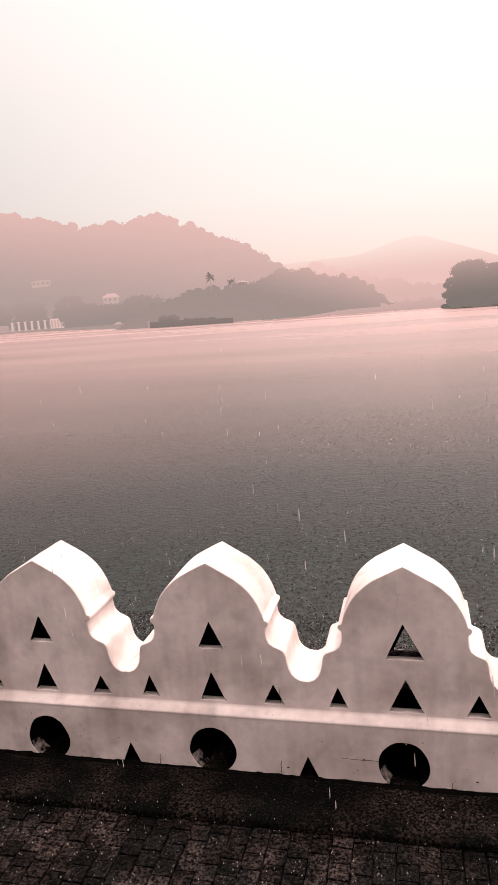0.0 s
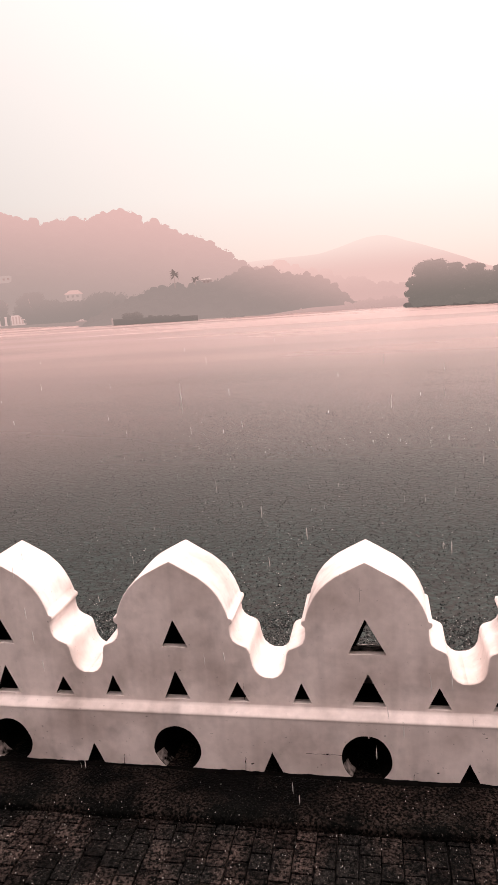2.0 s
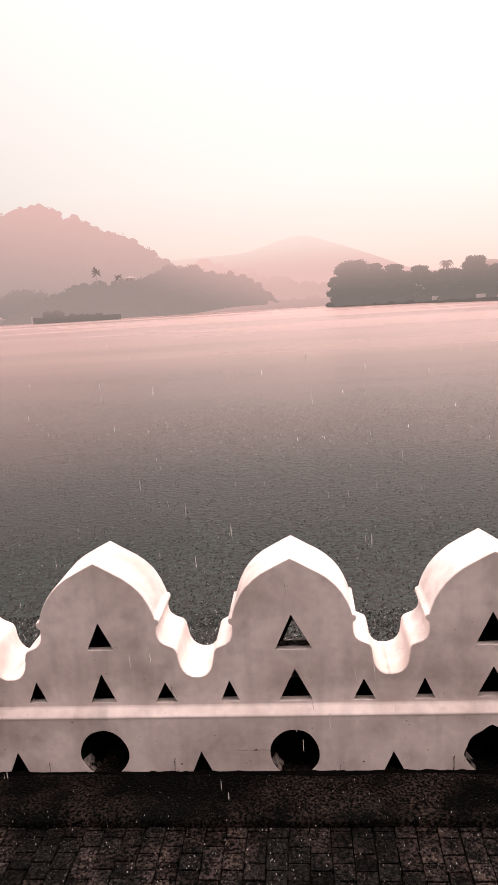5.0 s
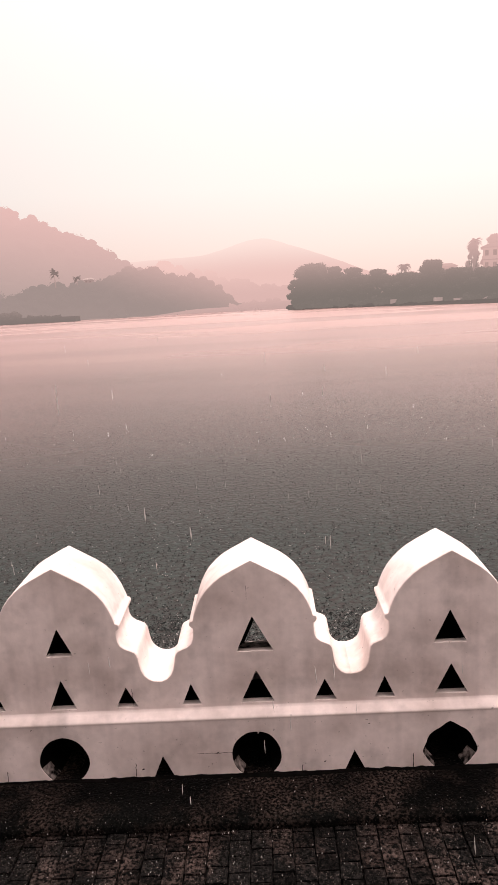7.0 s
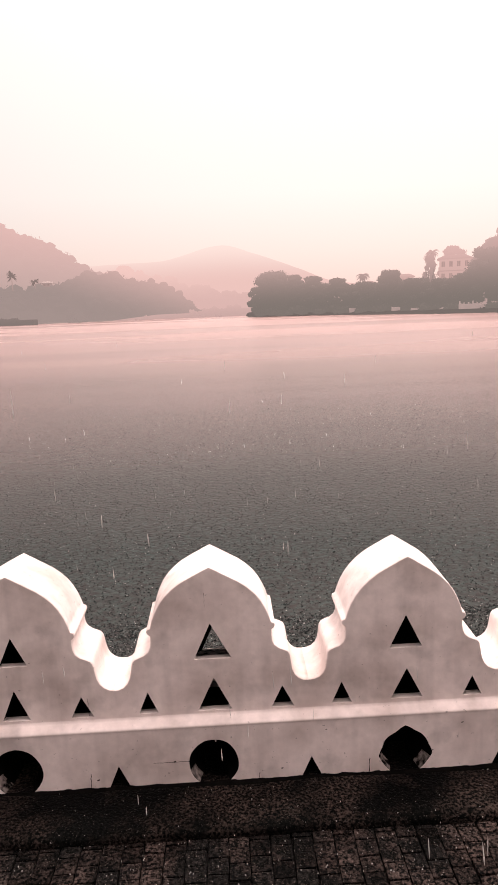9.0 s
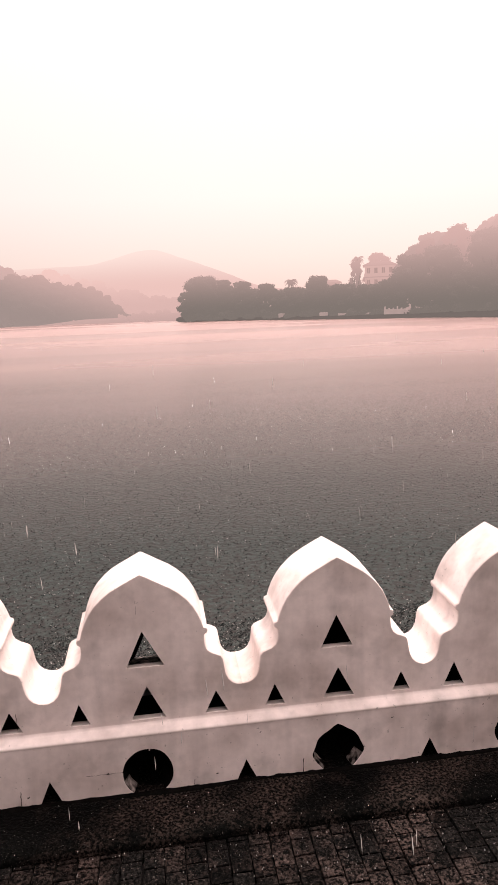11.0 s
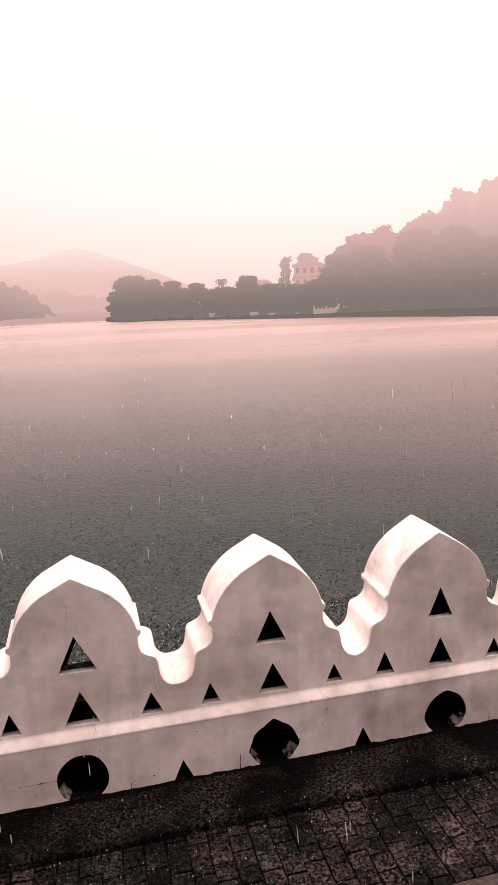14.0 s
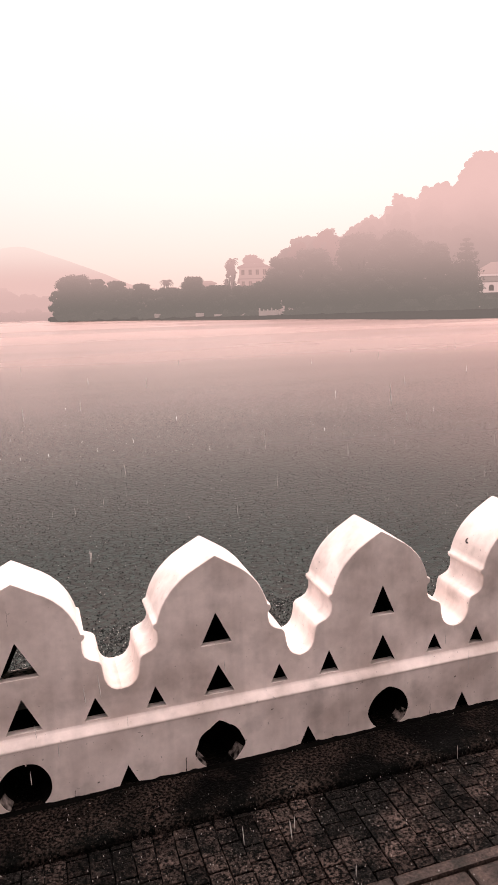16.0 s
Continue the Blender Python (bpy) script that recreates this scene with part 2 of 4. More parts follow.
def water_material():
    m = bpy.data.materials.new("rain_pitted_water")
    m.use_nodes = True
    n, l = m.node_tree.nodes, m.node_tree.links
    b = n["Principled BSDF"]
    b.inputs["IOR"].default_value = 1.145
    geo = n.new("ShaderNodeNewGeometry")
    # rain-beaten skin: light and dark of the ripples painted into the base colour
    pit = n.new("ShaderNodeTexNoise")
    pit.inputs["Scale"].default_value, pit.inputs["Detail"].default_value, pit.inputs["Roughness"].default_value = 17.0, 4.0, 0.65
    l.new(geo.outputs["Position"], pit.inputs["Vector"])
    skin = n.new("ShaderNodeValToRGB")
    skin.color_ramp.elements[0].position, skin.color_ramp.elements[0].color = 0.40, (0.0005, 0.0030, 0.0030, 1)
    skin.color_ramp.elements[1].position, skin.color_ramp.elements[1].color = 0.64, (0.0150, 0.0310, 0.0290, 1)
    l.new(pit.outputs[0], skin.inputs[0])
    l.new(skin.outputs[0], b.inputs["Base Color"])
    # broad calm and ruffled streaks, drawn out along the shore
    mp = n.new("ShaderNodeMapping")
    mp.inputs["Scale"].default_value = (0.012, 0.05, 1)
    mp.inputs["Rotation"].default_value = (0, 0, radians(12))
    l.new(geo.outputs["Position"], mp.inputs["Vector"])
    st = n.new("ShaderNodeTexNoise")
    st.inputs["Scale"].default_value, st.inputs["Detail"].default_value = 1.0, 5.0
    l.new(mp.outputs[0], st.inputs["Vector"])
    rr = n.new("ShaderNodeMapRange")
    for i, v in ((1, 0.35), (2, 0.65), (3, 0.18), (4, 0.32)):
        rr.inputs[i].default_value = v
    l.new(st.outputs[0], rr.inputs[0])
    l.new(rr.outputs[0], b.inputs["Roughness"])
    rip = n.new("ShaderNodeTexNoise")
    rip.inputs["Scale"].default_value, rip.inputs["Detail"].default_value = 15.0, 5.0
    l.new(geo.outputs["Position"], rip.inputs["Vector"])
    drop = n.new("ShaderNodeTexVoronoi")
    drop.inputs["Scale"].default_value = 19.0
    l.new(geo.outputs["Position"], drop.inputs["Vector"])
    dr = n.new("ShaderNodeMapRange")
    for i, v in ((1, 0.0), (2, 0.24), (3, 1.0), (4, 0.0)):
        dr.inputs[i].default_value = v
    l.new(drop.outputs["Distance"], dr.inputs[0])
    add = n.new("ShaderNodeMath")
    add.operation = "ADD"
    l.new(rip.outputs[0], add.inputs[0]), l.new(dr.outputs[0], add.inputs[1])
    bp = n.new("ShaderNodeBump")
    bp.inputs["Strength"].default_value, bp.inputs["Distance"].default_value = 0.9, 0.016
    l.new(add.outputs[0], bp.inputs["Height"])
    l.new(bp.outputs[0], b.inputs["Normal"])
    # the rain-roughened gloss, which grows towards a grazing view
    gl = n.new("ShaderNodeBsdfAnisotropic")
    gl.distribution = "MULTI_GGX"
    lw = n.new("ShaderNodeLayerWeight")
    lw.inputs["Blend"].default_value = 0.5
    tint = n.new("ShaderNodeValToRGB")
    tint.color_ramp.elements[0].position, tint.color_ramp.elements[0].color = 0.68, (1.0, 0.76, 0.72, 1)
    tint.color_ramp.elements[1].position, tint.color_ramp.elements[1].color = 0.96, (1.0, 0.70, 0.67, 1)
    mid = tint.color_ramp.elements.new(0.84)
    mid.color = (1.0, 0.71, 0.68, 1)
    l.new(lw.outputs["Facing"], tint.inputs[0])
    l.new(tint.outputs[0], gl.inputs["Color"])
    l.new(bp.outputs[0], gl.inputs["Normal"])
    r2 = n.new("ShaderNodeMapRange")
    for i, v in ((1, 0.3), (2, 0.7), (3, 0.38), (4, 0.46)):
        r2.inputs[i].default_value = v
    l.new(st.outputs[0], r2.inputs[0])
    l.new(r2.outputs[0], gl.inputs["Roughness"])
    amount = n.new("ShaderNodeValToRGB")
    el = amount.color_ramp.elements
    el[0].position, el[0].color = 0.55, (0.02, 0.02, 0.02, 1)
    el[1].position, el[1].color = 1.0, (0.375, 0.375, 0.375, 1)
    for p, v in ((0.67, 0.012), (0.76, 0.032), (0.83, 0.086), (0.88, 0.150), (0.92, 0.215), (0.96, 0.295)):
        amount.color_ramp.elements.new(p).color = (v, v, v, 1)
    l.new(lw.outputs["Facing"], amount.inputs[0])
    # calm lanes are a little glossier
    lane = n.new("ShaderNodeMapRange")
    for i, v in ((1, 0.3), (2, 0.7), (3, 0.76), (4, 1.20)):
        lane.inputs[i].default_value = v
    l.new(st.outputs[0], lane.inputs[0])
    mottle = n.new("ShaderNodeMapRange")
    for i, v in ((1, 0.36), (2, 0.64), (3, 0.86), (4, 1.14)):
        mottle.inputs[i].default_value = v
    l.new(rip.outputs[0], mottle.inputs[0])
    both_ways = n.new("ShaderNodeMath")
    both_ways.operation = "MULTIPLY"
    l.new(lane.outputs[0], both_ways.inputs[0]), l.new(mottle.outputs[0], both_ways.inputs[1])
    am = n.new("ShaderNodeMath")
    am.operation, am.use_clamp = "MULTIPLY", True
    l.new(amount.outputs[0], am.inputs[0]), l.new(both_ways.outputs[0], am.inputs[1])
    mx = n.new("ShaderNodeMixShader")
    l.new(am.outputs[0], mx.inputs[0]), l.new(b.outputs[0], mx.inputs[1]), l.new(gl.outputs[0], mx.inputs[2])
    l.new(mx.outputs[0], n["Material Output"].inputs["Surface"])
    return m


water_mat = water_material()


# ---- building blocks ----
def mesh_of(name, bm, mats, smooth=False):
    me = bpy.data.meshes.new(name)
    bm.normal_update()
    bm.to_mesh(me)
    bm.free()
    for m in mats if isinstance(mats, (list, tuple)) else [mats]:
        me.materials.append(m)
    if smooth:
        me.shade_smooth()
    return me


def part(name, bm, mats, parent, label="", smooth=False):
    """One mesh object under a thing or under a part."""
    ob = new(name, mesh_of(name, bm, mats, smooth))
    ob.parent = parent
    return tagged(ob, label)


def thing(name, label, category, at=(0, 0, 0), group="", kind=""):
    ob = new(name)
    ob.location = at
    ob.empty_display_size = 0.2
    return tagged(ob, label, category, group, kind)


def box(bm, x0, x1, y0, y1, z0, z1, bevel=0.0):
    g = bmesh.ops.create_cube(bm, size=1, matrix=Matrix.Translation(((x0 + x1) / 2, (y0 + y1) / 2, (z0 + z1) / 2)) @ Matrix.Diagonal((x1 - x0, y1 - y0, z1 - z0, 1)))
    if bevel:
        bmesh.ops.bevel(bm, geom=list({e for v in g["verts"] for e in v.link_edges}), offset=bevel, segments=2, affect="EDGES", profile=0.6)
    return bm


def boxed(*a, bevel=0.0):
    return box(bmesh.new(), *a, bevel=bevel)


# ---- ground, water ----
WATER = -0.72


def build_ground():
    """One sheet: lake bed under the water, then land beyond the shoreline out to the horizon."""
    shore = [(-90, 600), (-38, 560), (-30, 440), (-25, 300), (-20, 250), (-14, 218), (-8, 214), (0, 212), (2.0, 212), (2.1, 183), (5, 182), (8, 171), (12, 153), (18, 135), (22, 131), (26, 122), (30, 111), (34, 106), (38, 106), (45, 100), (60, 100), (90, 110)]
    bm = bmesh.new()
    rows = []
    for k in range(721):
        a = -90 + k / 4
        r = float(np.interp(a, [s[0] for s in shore], [s[1] for s in shore]))
        ring = []
        for f in (0.02, 0.5, 0.97, 0.997, 1.003, 1.03, 1.15):
            z = -3.0 if f < 0.99 else (-0.95 if f < 1 else (-0.45 if f < 1.01 else (-0.1 if f < 1.1 else 0.3)))
            ring.append((r * f, z))
        ring += [(1400, 1.0), (4500, 1.0)]
        rows.append([bm.verts.new((0.1 + d * math.sin(radians(a)), 0.6 + d * math.cos(radians(a)), z)) for d, z in ring])
    for a, b in zip(rows, rows[1:]):
        for i in range(len(a) - 1):
            bm.faces.new((a[i], a[i + 1], b[i + 1], b[i]))
    # behind the wall: the near bank
    back = [bm.verts.new(v) for v in ((-4500, 0.6, -0.35), (4500, 0.6, -0.35), (4500, -4500, -0.35), (-4500, -4500, -0.35))]
    bm.faces.new(back).material_index = 1
    bmesh.ops.recalc_face_normals(bm, faces=bm.faces)
    return tagged(new("ground", mesh_of("ground", bm, [earth, asphalt])), "muddy lake bank and far shore ground", "ground", kind="structure")


build_ground()
bm = bmesh.new()
bm.faces.new([bm.verts.new(v) for v in ((-900, 0.34, WATER), (900, 0.34, WATER), (900, 900, WATER), (-900, 900, WATER))])
water = tagged(new("water", mesh_of("water", bm, water_mat)), "grey green lake water pitted by heavy rain", "lake", kind="structure")

# near bank: concrete strip, pavement bed, kerb, road, quay face
tagged(new("pavement", mesh_of("pavement", boxed(-12, 14, -0.93, -0.30, -0.30, -0.068), joint)), "dark wet bedding of the block pavement", "pavement", kind="structure")


def strip():
    bm = bmesh.new()
    xs = [-12 + 0.1 * i for i in range(261)]
    prof = [(0.3, -0.02), (-0.04, 0.0), (-0.15, 0.002), (-0.29, 0.0), (-0.337, -0.008), (-0.347, -0.03), (-0.344, -0.2)]
    rows = []
    for x in xs:
        rows.append([bm.verts.new((x, y + (0.010 * noise.noise((x * 3, y * 5, 1)) if i > 2 else 0), z + 0.006 * noise.noise((x * 2.5, y * 9, 4)) - (0.014 * max(0, noise.noise((x * 1.1, 7, i))) if i in (3, 4) else 0))) for i, (y, z) in enumerate(prof)])
    for a, b in zip(rows, rows[1:]):
        for i in range(len(prof) - 1):
            bm.faces.new((a[i], a[i + 1], b[i + 1], b[i]))
    bmesh.ops.recalc_face_normals(bm, faces=bm.faces)
    return bm


tagged(new("trim_strip", mesh_of("trim_strip", strip(), wet_concrete, True)), "dark wet concrete footing strip along the white wall", "footing", kind="structure")
road = tagged(new("road", mesh_of("road", boxed(-60, 60, -9.0, -1.22, -0.4, -0.16), asphalt)), "wet dark asphalt road beside the pavement", "road", kind="structure")
# wall added behind the camera, never in view, to dim the parapet's front
tagged(new("wall_unseen", mesh_of("wall_unseen", boxed(-60, 60, -9.6, -9.0, -0.4, 5.5), screen_mat)), "plain grey wall added out of view to dim the parapet front", "wall", kind="structure")
tagged(new("wall_quay", mesh_of("wall_quay", boxed(-60, 60, 0.0, 0.335, -3.0, -0.02), stone_dark)), "dark stone quay wall down to the lake", "wall", kind="structure")

# ---- the scalloped white wall ----
PITCH, THICK, PLINTH = 0.90, 0.312, -0.045
half = [(0.0, 1.056), (0.03, 1.040), (0.09, 1.005), (0.135, 0.978), (0.17, 0.950), (0.205, 0.915), (0.232, 0.878), (0.253, 0.838), (0.268, 0.800), (0.277, 0.768), (0.291, 0.764), (0.294, 0.750), (0.290, 0.739), (0.277, 0.729),
        (0.277, 0.705), (0.280, 0.678), (0.290, 0.656), (0.310, 0.640), (0.335, 0.630), (0.353, 0.621), (0.363, 0.606), (0.367, 0.585), (0.370, 0.560), (0.376, 0.530), (0.388, 0.505), (0.406, 0.487), (0.428, 0.477), (0.45, 0.474)]


def smooth_profile(rng, left, right):
    """The scalloped outline from valley to valley; left and right are the widths of its two halves."""
    pts = [(-u, z) for u, z in half[::-1][:-1]] + half
    j = [rng.uniform(-1, 1) for _ in range(6)]
    out_pts = []
    for u, z in pts:
        inner = abs(u) < 0.44
        k = (left if u < 0 else right) / 0.45
        out_pts.append((u * k + (0.003 * math.sin(9 * z + 3 * j[1]) if inner else 0), z + 0.005 * j[2] * (1 - abs(u) / 0.45) + (0.003 * math.sin(14 * u + 5 * j[3]) if inner else 0)))
    return out_pts


def triangle(u, apex, base, hw, lean=0.0):
    """A slightly rounded triangular opening, anticlockwise seen from the front."""
    pts = []
    for (x, z), (x0, z0), (x1, z1) in (((u + lean, apex), (u + hw, base), (u - hw, base)), ((u - hw, base), (u + lean, apex), (u + hw, base)), ((u + hw, base), (u - hw, base), (u + lean, apex))):
        pts += [(x + 0.02 * (x0 - x), z + 0.02 * (z0 - z)), (x + 0.02 * (x1 - x), z + 0.02 * (z1 - z))]
    return [pts[0], pts[1], pts[2], pts[3], pts[4], pts[5]]


def pierced(outer_front, outer_mid, holes, y0, y1):
    """A slab between y0 and y1 with outline outer_front and openings. Each hole: outline, sill depth, fall of the sill,
    narrowing, open right through or closed with black for shade.
    """
    bm = bmesh.new()
    front = [bm.verts.new((u, y0, z)) for u, z in outer_front]
    edges = [bm.edges.new((a, b)) for a, b in zip(front, front[1:] + front[:1])]
    rings = []
    for h, *_ in holes:
        ring = [bm.verts.new((u, y0, z)) for u, z in h]
        edges += [bm.edges.new((a, b)) for a, b in zip(ring, ring[1:] + ring[:1])]
        rings.append(ring)
    bmesh.ops.triangle_fill(bm, use_beauty=True, edges=edges, normal=(0, -1, 0))
    back_rings = []
    for (h, lip, drop, taper, clear), ring in zip(holes, rings):
        cu, cz = sum(p[0] for p in h) / len(h), min(p[1] for p in h)
        prev = ring
        top = max(p[1] for p in h)
        # jambs and end face are black to paint the hole's shade; sill stays pale
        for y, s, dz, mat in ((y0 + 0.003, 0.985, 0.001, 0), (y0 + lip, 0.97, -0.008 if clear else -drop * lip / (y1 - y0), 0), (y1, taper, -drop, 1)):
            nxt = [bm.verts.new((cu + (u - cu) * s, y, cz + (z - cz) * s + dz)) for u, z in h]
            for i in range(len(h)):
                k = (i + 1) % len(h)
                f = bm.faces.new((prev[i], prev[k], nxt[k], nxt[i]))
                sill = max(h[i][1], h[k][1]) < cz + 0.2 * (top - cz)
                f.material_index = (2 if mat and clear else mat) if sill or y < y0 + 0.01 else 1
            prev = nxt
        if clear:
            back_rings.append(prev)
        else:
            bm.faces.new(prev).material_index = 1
    prev = front
    for y, prof in ((y0 + 0.003, None), (y0 + 0.008, outer_mid), (y0 + 0.024, outer_mid), (y1 - 0.024, outer_mid), (y1 - 0.010, outer_mid), (y1, outer_front)):
        pts = prof or [((a[0] * 0.4 + b[0] * 0.6), (a[1] * 0.4 + b[1] * 0.6)) for a, b in zip(outer_front, outer_mid)]
        nxt = [bm.verts.new((u, y, z)) for u, z in pts]
        for i in range(len(pts) - 1):
            f = bm.faces.new((prev[i], prev[i + 1], nxt[i + 1], nxt[i]))
            f.smooth = True
        prev = nxt
    # the lake side
    bm.edges.ensure_lookup_table()
    edges = []
    for ring in [prev] + back_rings:
        for a, b in zip(ring, ring[1:] + ring[:1]):
            edges.append(bm.edges.get((a, b)) or bm.edges.new((a, b)))
    bmesh.ops.triangle_fill(bm, use_beauty=True, edges=edges, normal=(0, 1, 0))
    return bm


def merlon(rng, holes, left, right):
    mid = smooth_profile(rng, left, right)
    n = len(mid)
    front = []
    for i, (u, z) in enumerate(mid):
        a, b = Vector(mid[max(i - 1, 0)]), Vector(mid[min(i + 1, n - 1)])
        d = (b - a).normalized()
        inner = 0 < i < n - 1
        front.append((u + (d.y * 0.004 if inner else 0), z - d.x * 0.004))
    base = [(right, 0.315), (-left, 0.315)]
    # the outline runs left to right over the top, then back along the bottom
    return pierced(front + base, mid + base, holes, 0.0, THICK)


def plinth(rng, keyhole, tri):
    """The foot of the wall with a round opening down to the ground and half a triangle at each end.
    keyhole: middle, radius, height, half width at the foot, how far it is drawn to a lotus point, pale splay on each side."""
    mx, r, cz, foot, lotus, pale_left, pale_right = keyhole
    off = rng.uniform(0, 20)
    ring = []
    for q in range(49):
        a = radians(150 - 300 * q / 48)
        f = r * (1 + 0.05 * noise.noise((math.cos(a) * 1.6, math.sin(a) * 1.6, off)))
        u, z = f * math.sin(a), f * 1.03 * math.cos(a)
        # pointed crown, and shoulders that run out to a corner at each side
        z += lotus * 0.020 * max(0.0, 1 - abs(math.degrees(a)) / 24)
        u += lotus * math.copysign(0.015, a) * max(0.0, 1 - abs(abs(math.degrees(a)) - 98) / 24)
        if abs(a) > radians(100):
            u = math.copysign(max(abs(u), foot), a)
        ring.append((mx + u, cz + z))
    outline = [(-0.45, 0.290), (0.45, 0.290), (0.45, tri[0]), (0.45 - tri[1], -0.03), (mx + foot, -0.03)] + ring + [(mx - foot, -0.03), (-0.45 + tri[1], -0.03), (-0.45, tri[0])]
    bm = bmesh.new()
    vs = [bm.verts.new((u, PLINTH, z)) for u, z in outline]
    edges = [bm.edges.new((a, b)) for a, b in zip(vs, vs[1:] + vs[:1])]
    bmesh.ops.triangle_fill(bm, use_beauty=True, edges=edges, normal=(0, -1, 0))
    # inner faces of the openings: a splay painted pale low down as if lit, then black for shade
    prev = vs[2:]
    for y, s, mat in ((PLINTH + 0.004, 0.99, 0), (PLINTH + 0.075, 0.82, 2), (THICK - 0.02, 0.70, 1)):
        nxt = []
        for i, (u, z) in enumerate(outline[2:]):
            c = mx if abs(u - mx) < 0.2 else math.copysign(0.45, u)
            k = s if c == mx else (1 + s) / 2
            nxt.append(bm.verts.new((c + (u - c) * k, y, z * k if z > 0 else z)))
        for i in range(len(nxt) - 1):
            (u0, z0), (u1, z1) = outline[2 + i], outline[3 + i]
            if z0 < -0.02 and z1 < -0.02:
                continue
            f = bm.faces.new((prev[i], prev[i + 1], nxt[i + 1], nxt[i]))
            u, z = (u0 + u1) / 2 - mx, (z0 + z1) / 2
            lit_splay = abs(u) < 0.2 and z < 0.065 and (pale_left if u < 0 else pale_right)
            f.material_index = 0 if mat == 0 else 2 if mat == 2 and lit_splay else 1
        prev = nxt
    return bm


def ledge():
    bm = bmesh.new()
    prof = [(PLINTH, 0.285), (PLINTH - 0.003, 0.294), (PLINTH, 0.300), (PLINTH + 0.006, 0.3045), (-0.010, 0.3195), (-0.003, 0.323), (0.0, 0.331)]
    rows = []
    for i in range(7):
        x = -0.45 + 0.15 * i
        rows.append([bm.verts.new((x, y, z)) for y, z in prof])
    for a, b in zip(rows, rows[1:]):
        for i in range(len(prof) - 1):
            bm.faces.new((a[i], a[i + 1], b[i + 1], b[i])).smooth = True
    bmesh.ops.recalc_face_normals(bm, faces=bm.faces)
    for f in bm.faces:
        if f.normal.y > 0:
            f.normal_flip()
    return bm


parapet = thing("parapet_wall", "white limewashed scalloped lakeside parapet wall with pierced openings", "wall", (0, 0, 0), kind="structure")
rng = random.Random(7)
# middle and valleys of the merlons that were laid by hand, off the even pitch
MIDDLE = {-1: -0.894, 0: 0.014, 1: 0.910, 2: 1.776, 3: 2.660}
VALLEY = {-1: -1.358, 0: -0.453, 1: 0.449, 2: 1.333, 3: 2.221, 4: 3.125}
# openings: middle, apex, base and half width of the upper, lower, left and right one
OPENINGS = {
    -1: ((-0.900, 0.757, 0.616, 0.065), (-0.909, 0.497, 0.344, 0.065), (-1.231, 0.461, 0.348, 0.047), (-0.606, 0.448, 0.343, 0.053)),
    0: ((0.009, 0.778, 0.603, 0.087), (0.009, 0.509, 0.343, 0.080), (-0.300, 0.452, 0.345, 0.046), (0.325, 0.451, 0.341, 0.054)),
    1: ((0.904, 0.769, 0.606, 0.078), (0.909, 0.502, 0.350, 0.077), (0.602, 0.452, 0.344, 0.048), (1.219, 0.447, 0.347, 0.046)),
    2: ((1.788, 0.769, 0.604, 0.071), (1.791, 0.498, 0.342, 0.074), (1.487, 0.468, 0.342, 0.055), (2.097, 0.449, 0.346, 0.049)),
}
KEYHOLES = {-2: (-0.005, 0.118, 0.100, 0.050, 0, 1, 0), -1: (-0.018, 0.117, 0.103, 0.050, 0.15, 1, 0), 0: (-0.008, 0.118, 0.100, 0.072, 0, 1, 0), 1: (-0.008, 0.115, 0.100, 0.072, 1.0, 1, 1), 2: (0.004, 0.114, 0.100, 0.045, 0.3, 0, 1)}
for k in range(-7, 10):
    big = k == 0
    j = [rng.uniform(-1, 1) for _ in range(8)]
    cx = MIDDLE.get(k, PITCH * k)
    v0, v1 = VALLEY.get(k, PITCH * (k - 0.5)), VALLEY.get(k + 1, PITCH * (k + 0.5))
    spec = OPENINGS.get(k) or ((cx + 0.004 * j[0], 0.757 + 0.004 * j[1], 0.613, 0.067), (cx + 0.004 * j[3], 0.496, 0.343, 0.067), (cx - 0.303 + 0.004 * j[4], 0.452 + 0.005 * j[5], 0.344, 0.049), (cx + 0.308 + 0.004 * j[6], 0.450 + 0.005 * j[7], 0.344, 0.052))
    holes = []
    for i, (u, apex, low, hw) in enumerate(spec):
        clear = big and i == 0
        holes.append((triangle(u - cx, apex, low, hw, -0.006 if i == 0 and big else 0.0), 0.050 if clear else 0.048, 0.11 if clear else 0.035, 0.70 if clear else 0.72, clear))
    ob = part("merlon", merlon(rng, holes, cx - v0, v1 - cx), [plaster, shade_and_grime, half_shade_and_crack], parapet)
    ob.location = (cx, 0, 0)
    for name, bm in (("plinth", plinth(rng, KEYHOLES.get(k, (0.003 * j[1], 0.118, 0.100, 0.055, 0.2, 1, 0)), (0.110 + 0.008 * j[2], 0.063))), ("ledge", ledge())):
        ob = part(name, bm, [plaster, shade_and_grime, half_shade_and_crack], parapet)
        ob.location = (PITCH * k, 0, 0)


# ---- trees ----
def leaf_ball(verts, faces, rng, c, r, n, size, squash=0.8):
    """Leaves scattered through and over a clump."""
    for _ in range(n):
        d = Vector((rng.gauss(0, 1), rng.gauss(0, 1), rng.gauss(0, 1))).normalized()
        p = Vector(c) + Vector((d.x, d.y, d.z * squash)) * r * rng.uniform(0.78, 1.04)
        a = Vector((rng.gauss(0, 1), rng.gauss(0, 1), rng.gauss(0, 0.6))).normalized()
        b = a.cross(d + Vector((0.1, 0.2, 0.3))).normalized()
        s = size * rng.uniform(0.6, 1.4)
        k = len(verts)
        verts += [p - a * s, p + b * s * 0.55, p + a * s, p - b * s * 0.55]
        faces += [(k, k + 1, k + 2, k + 3)]


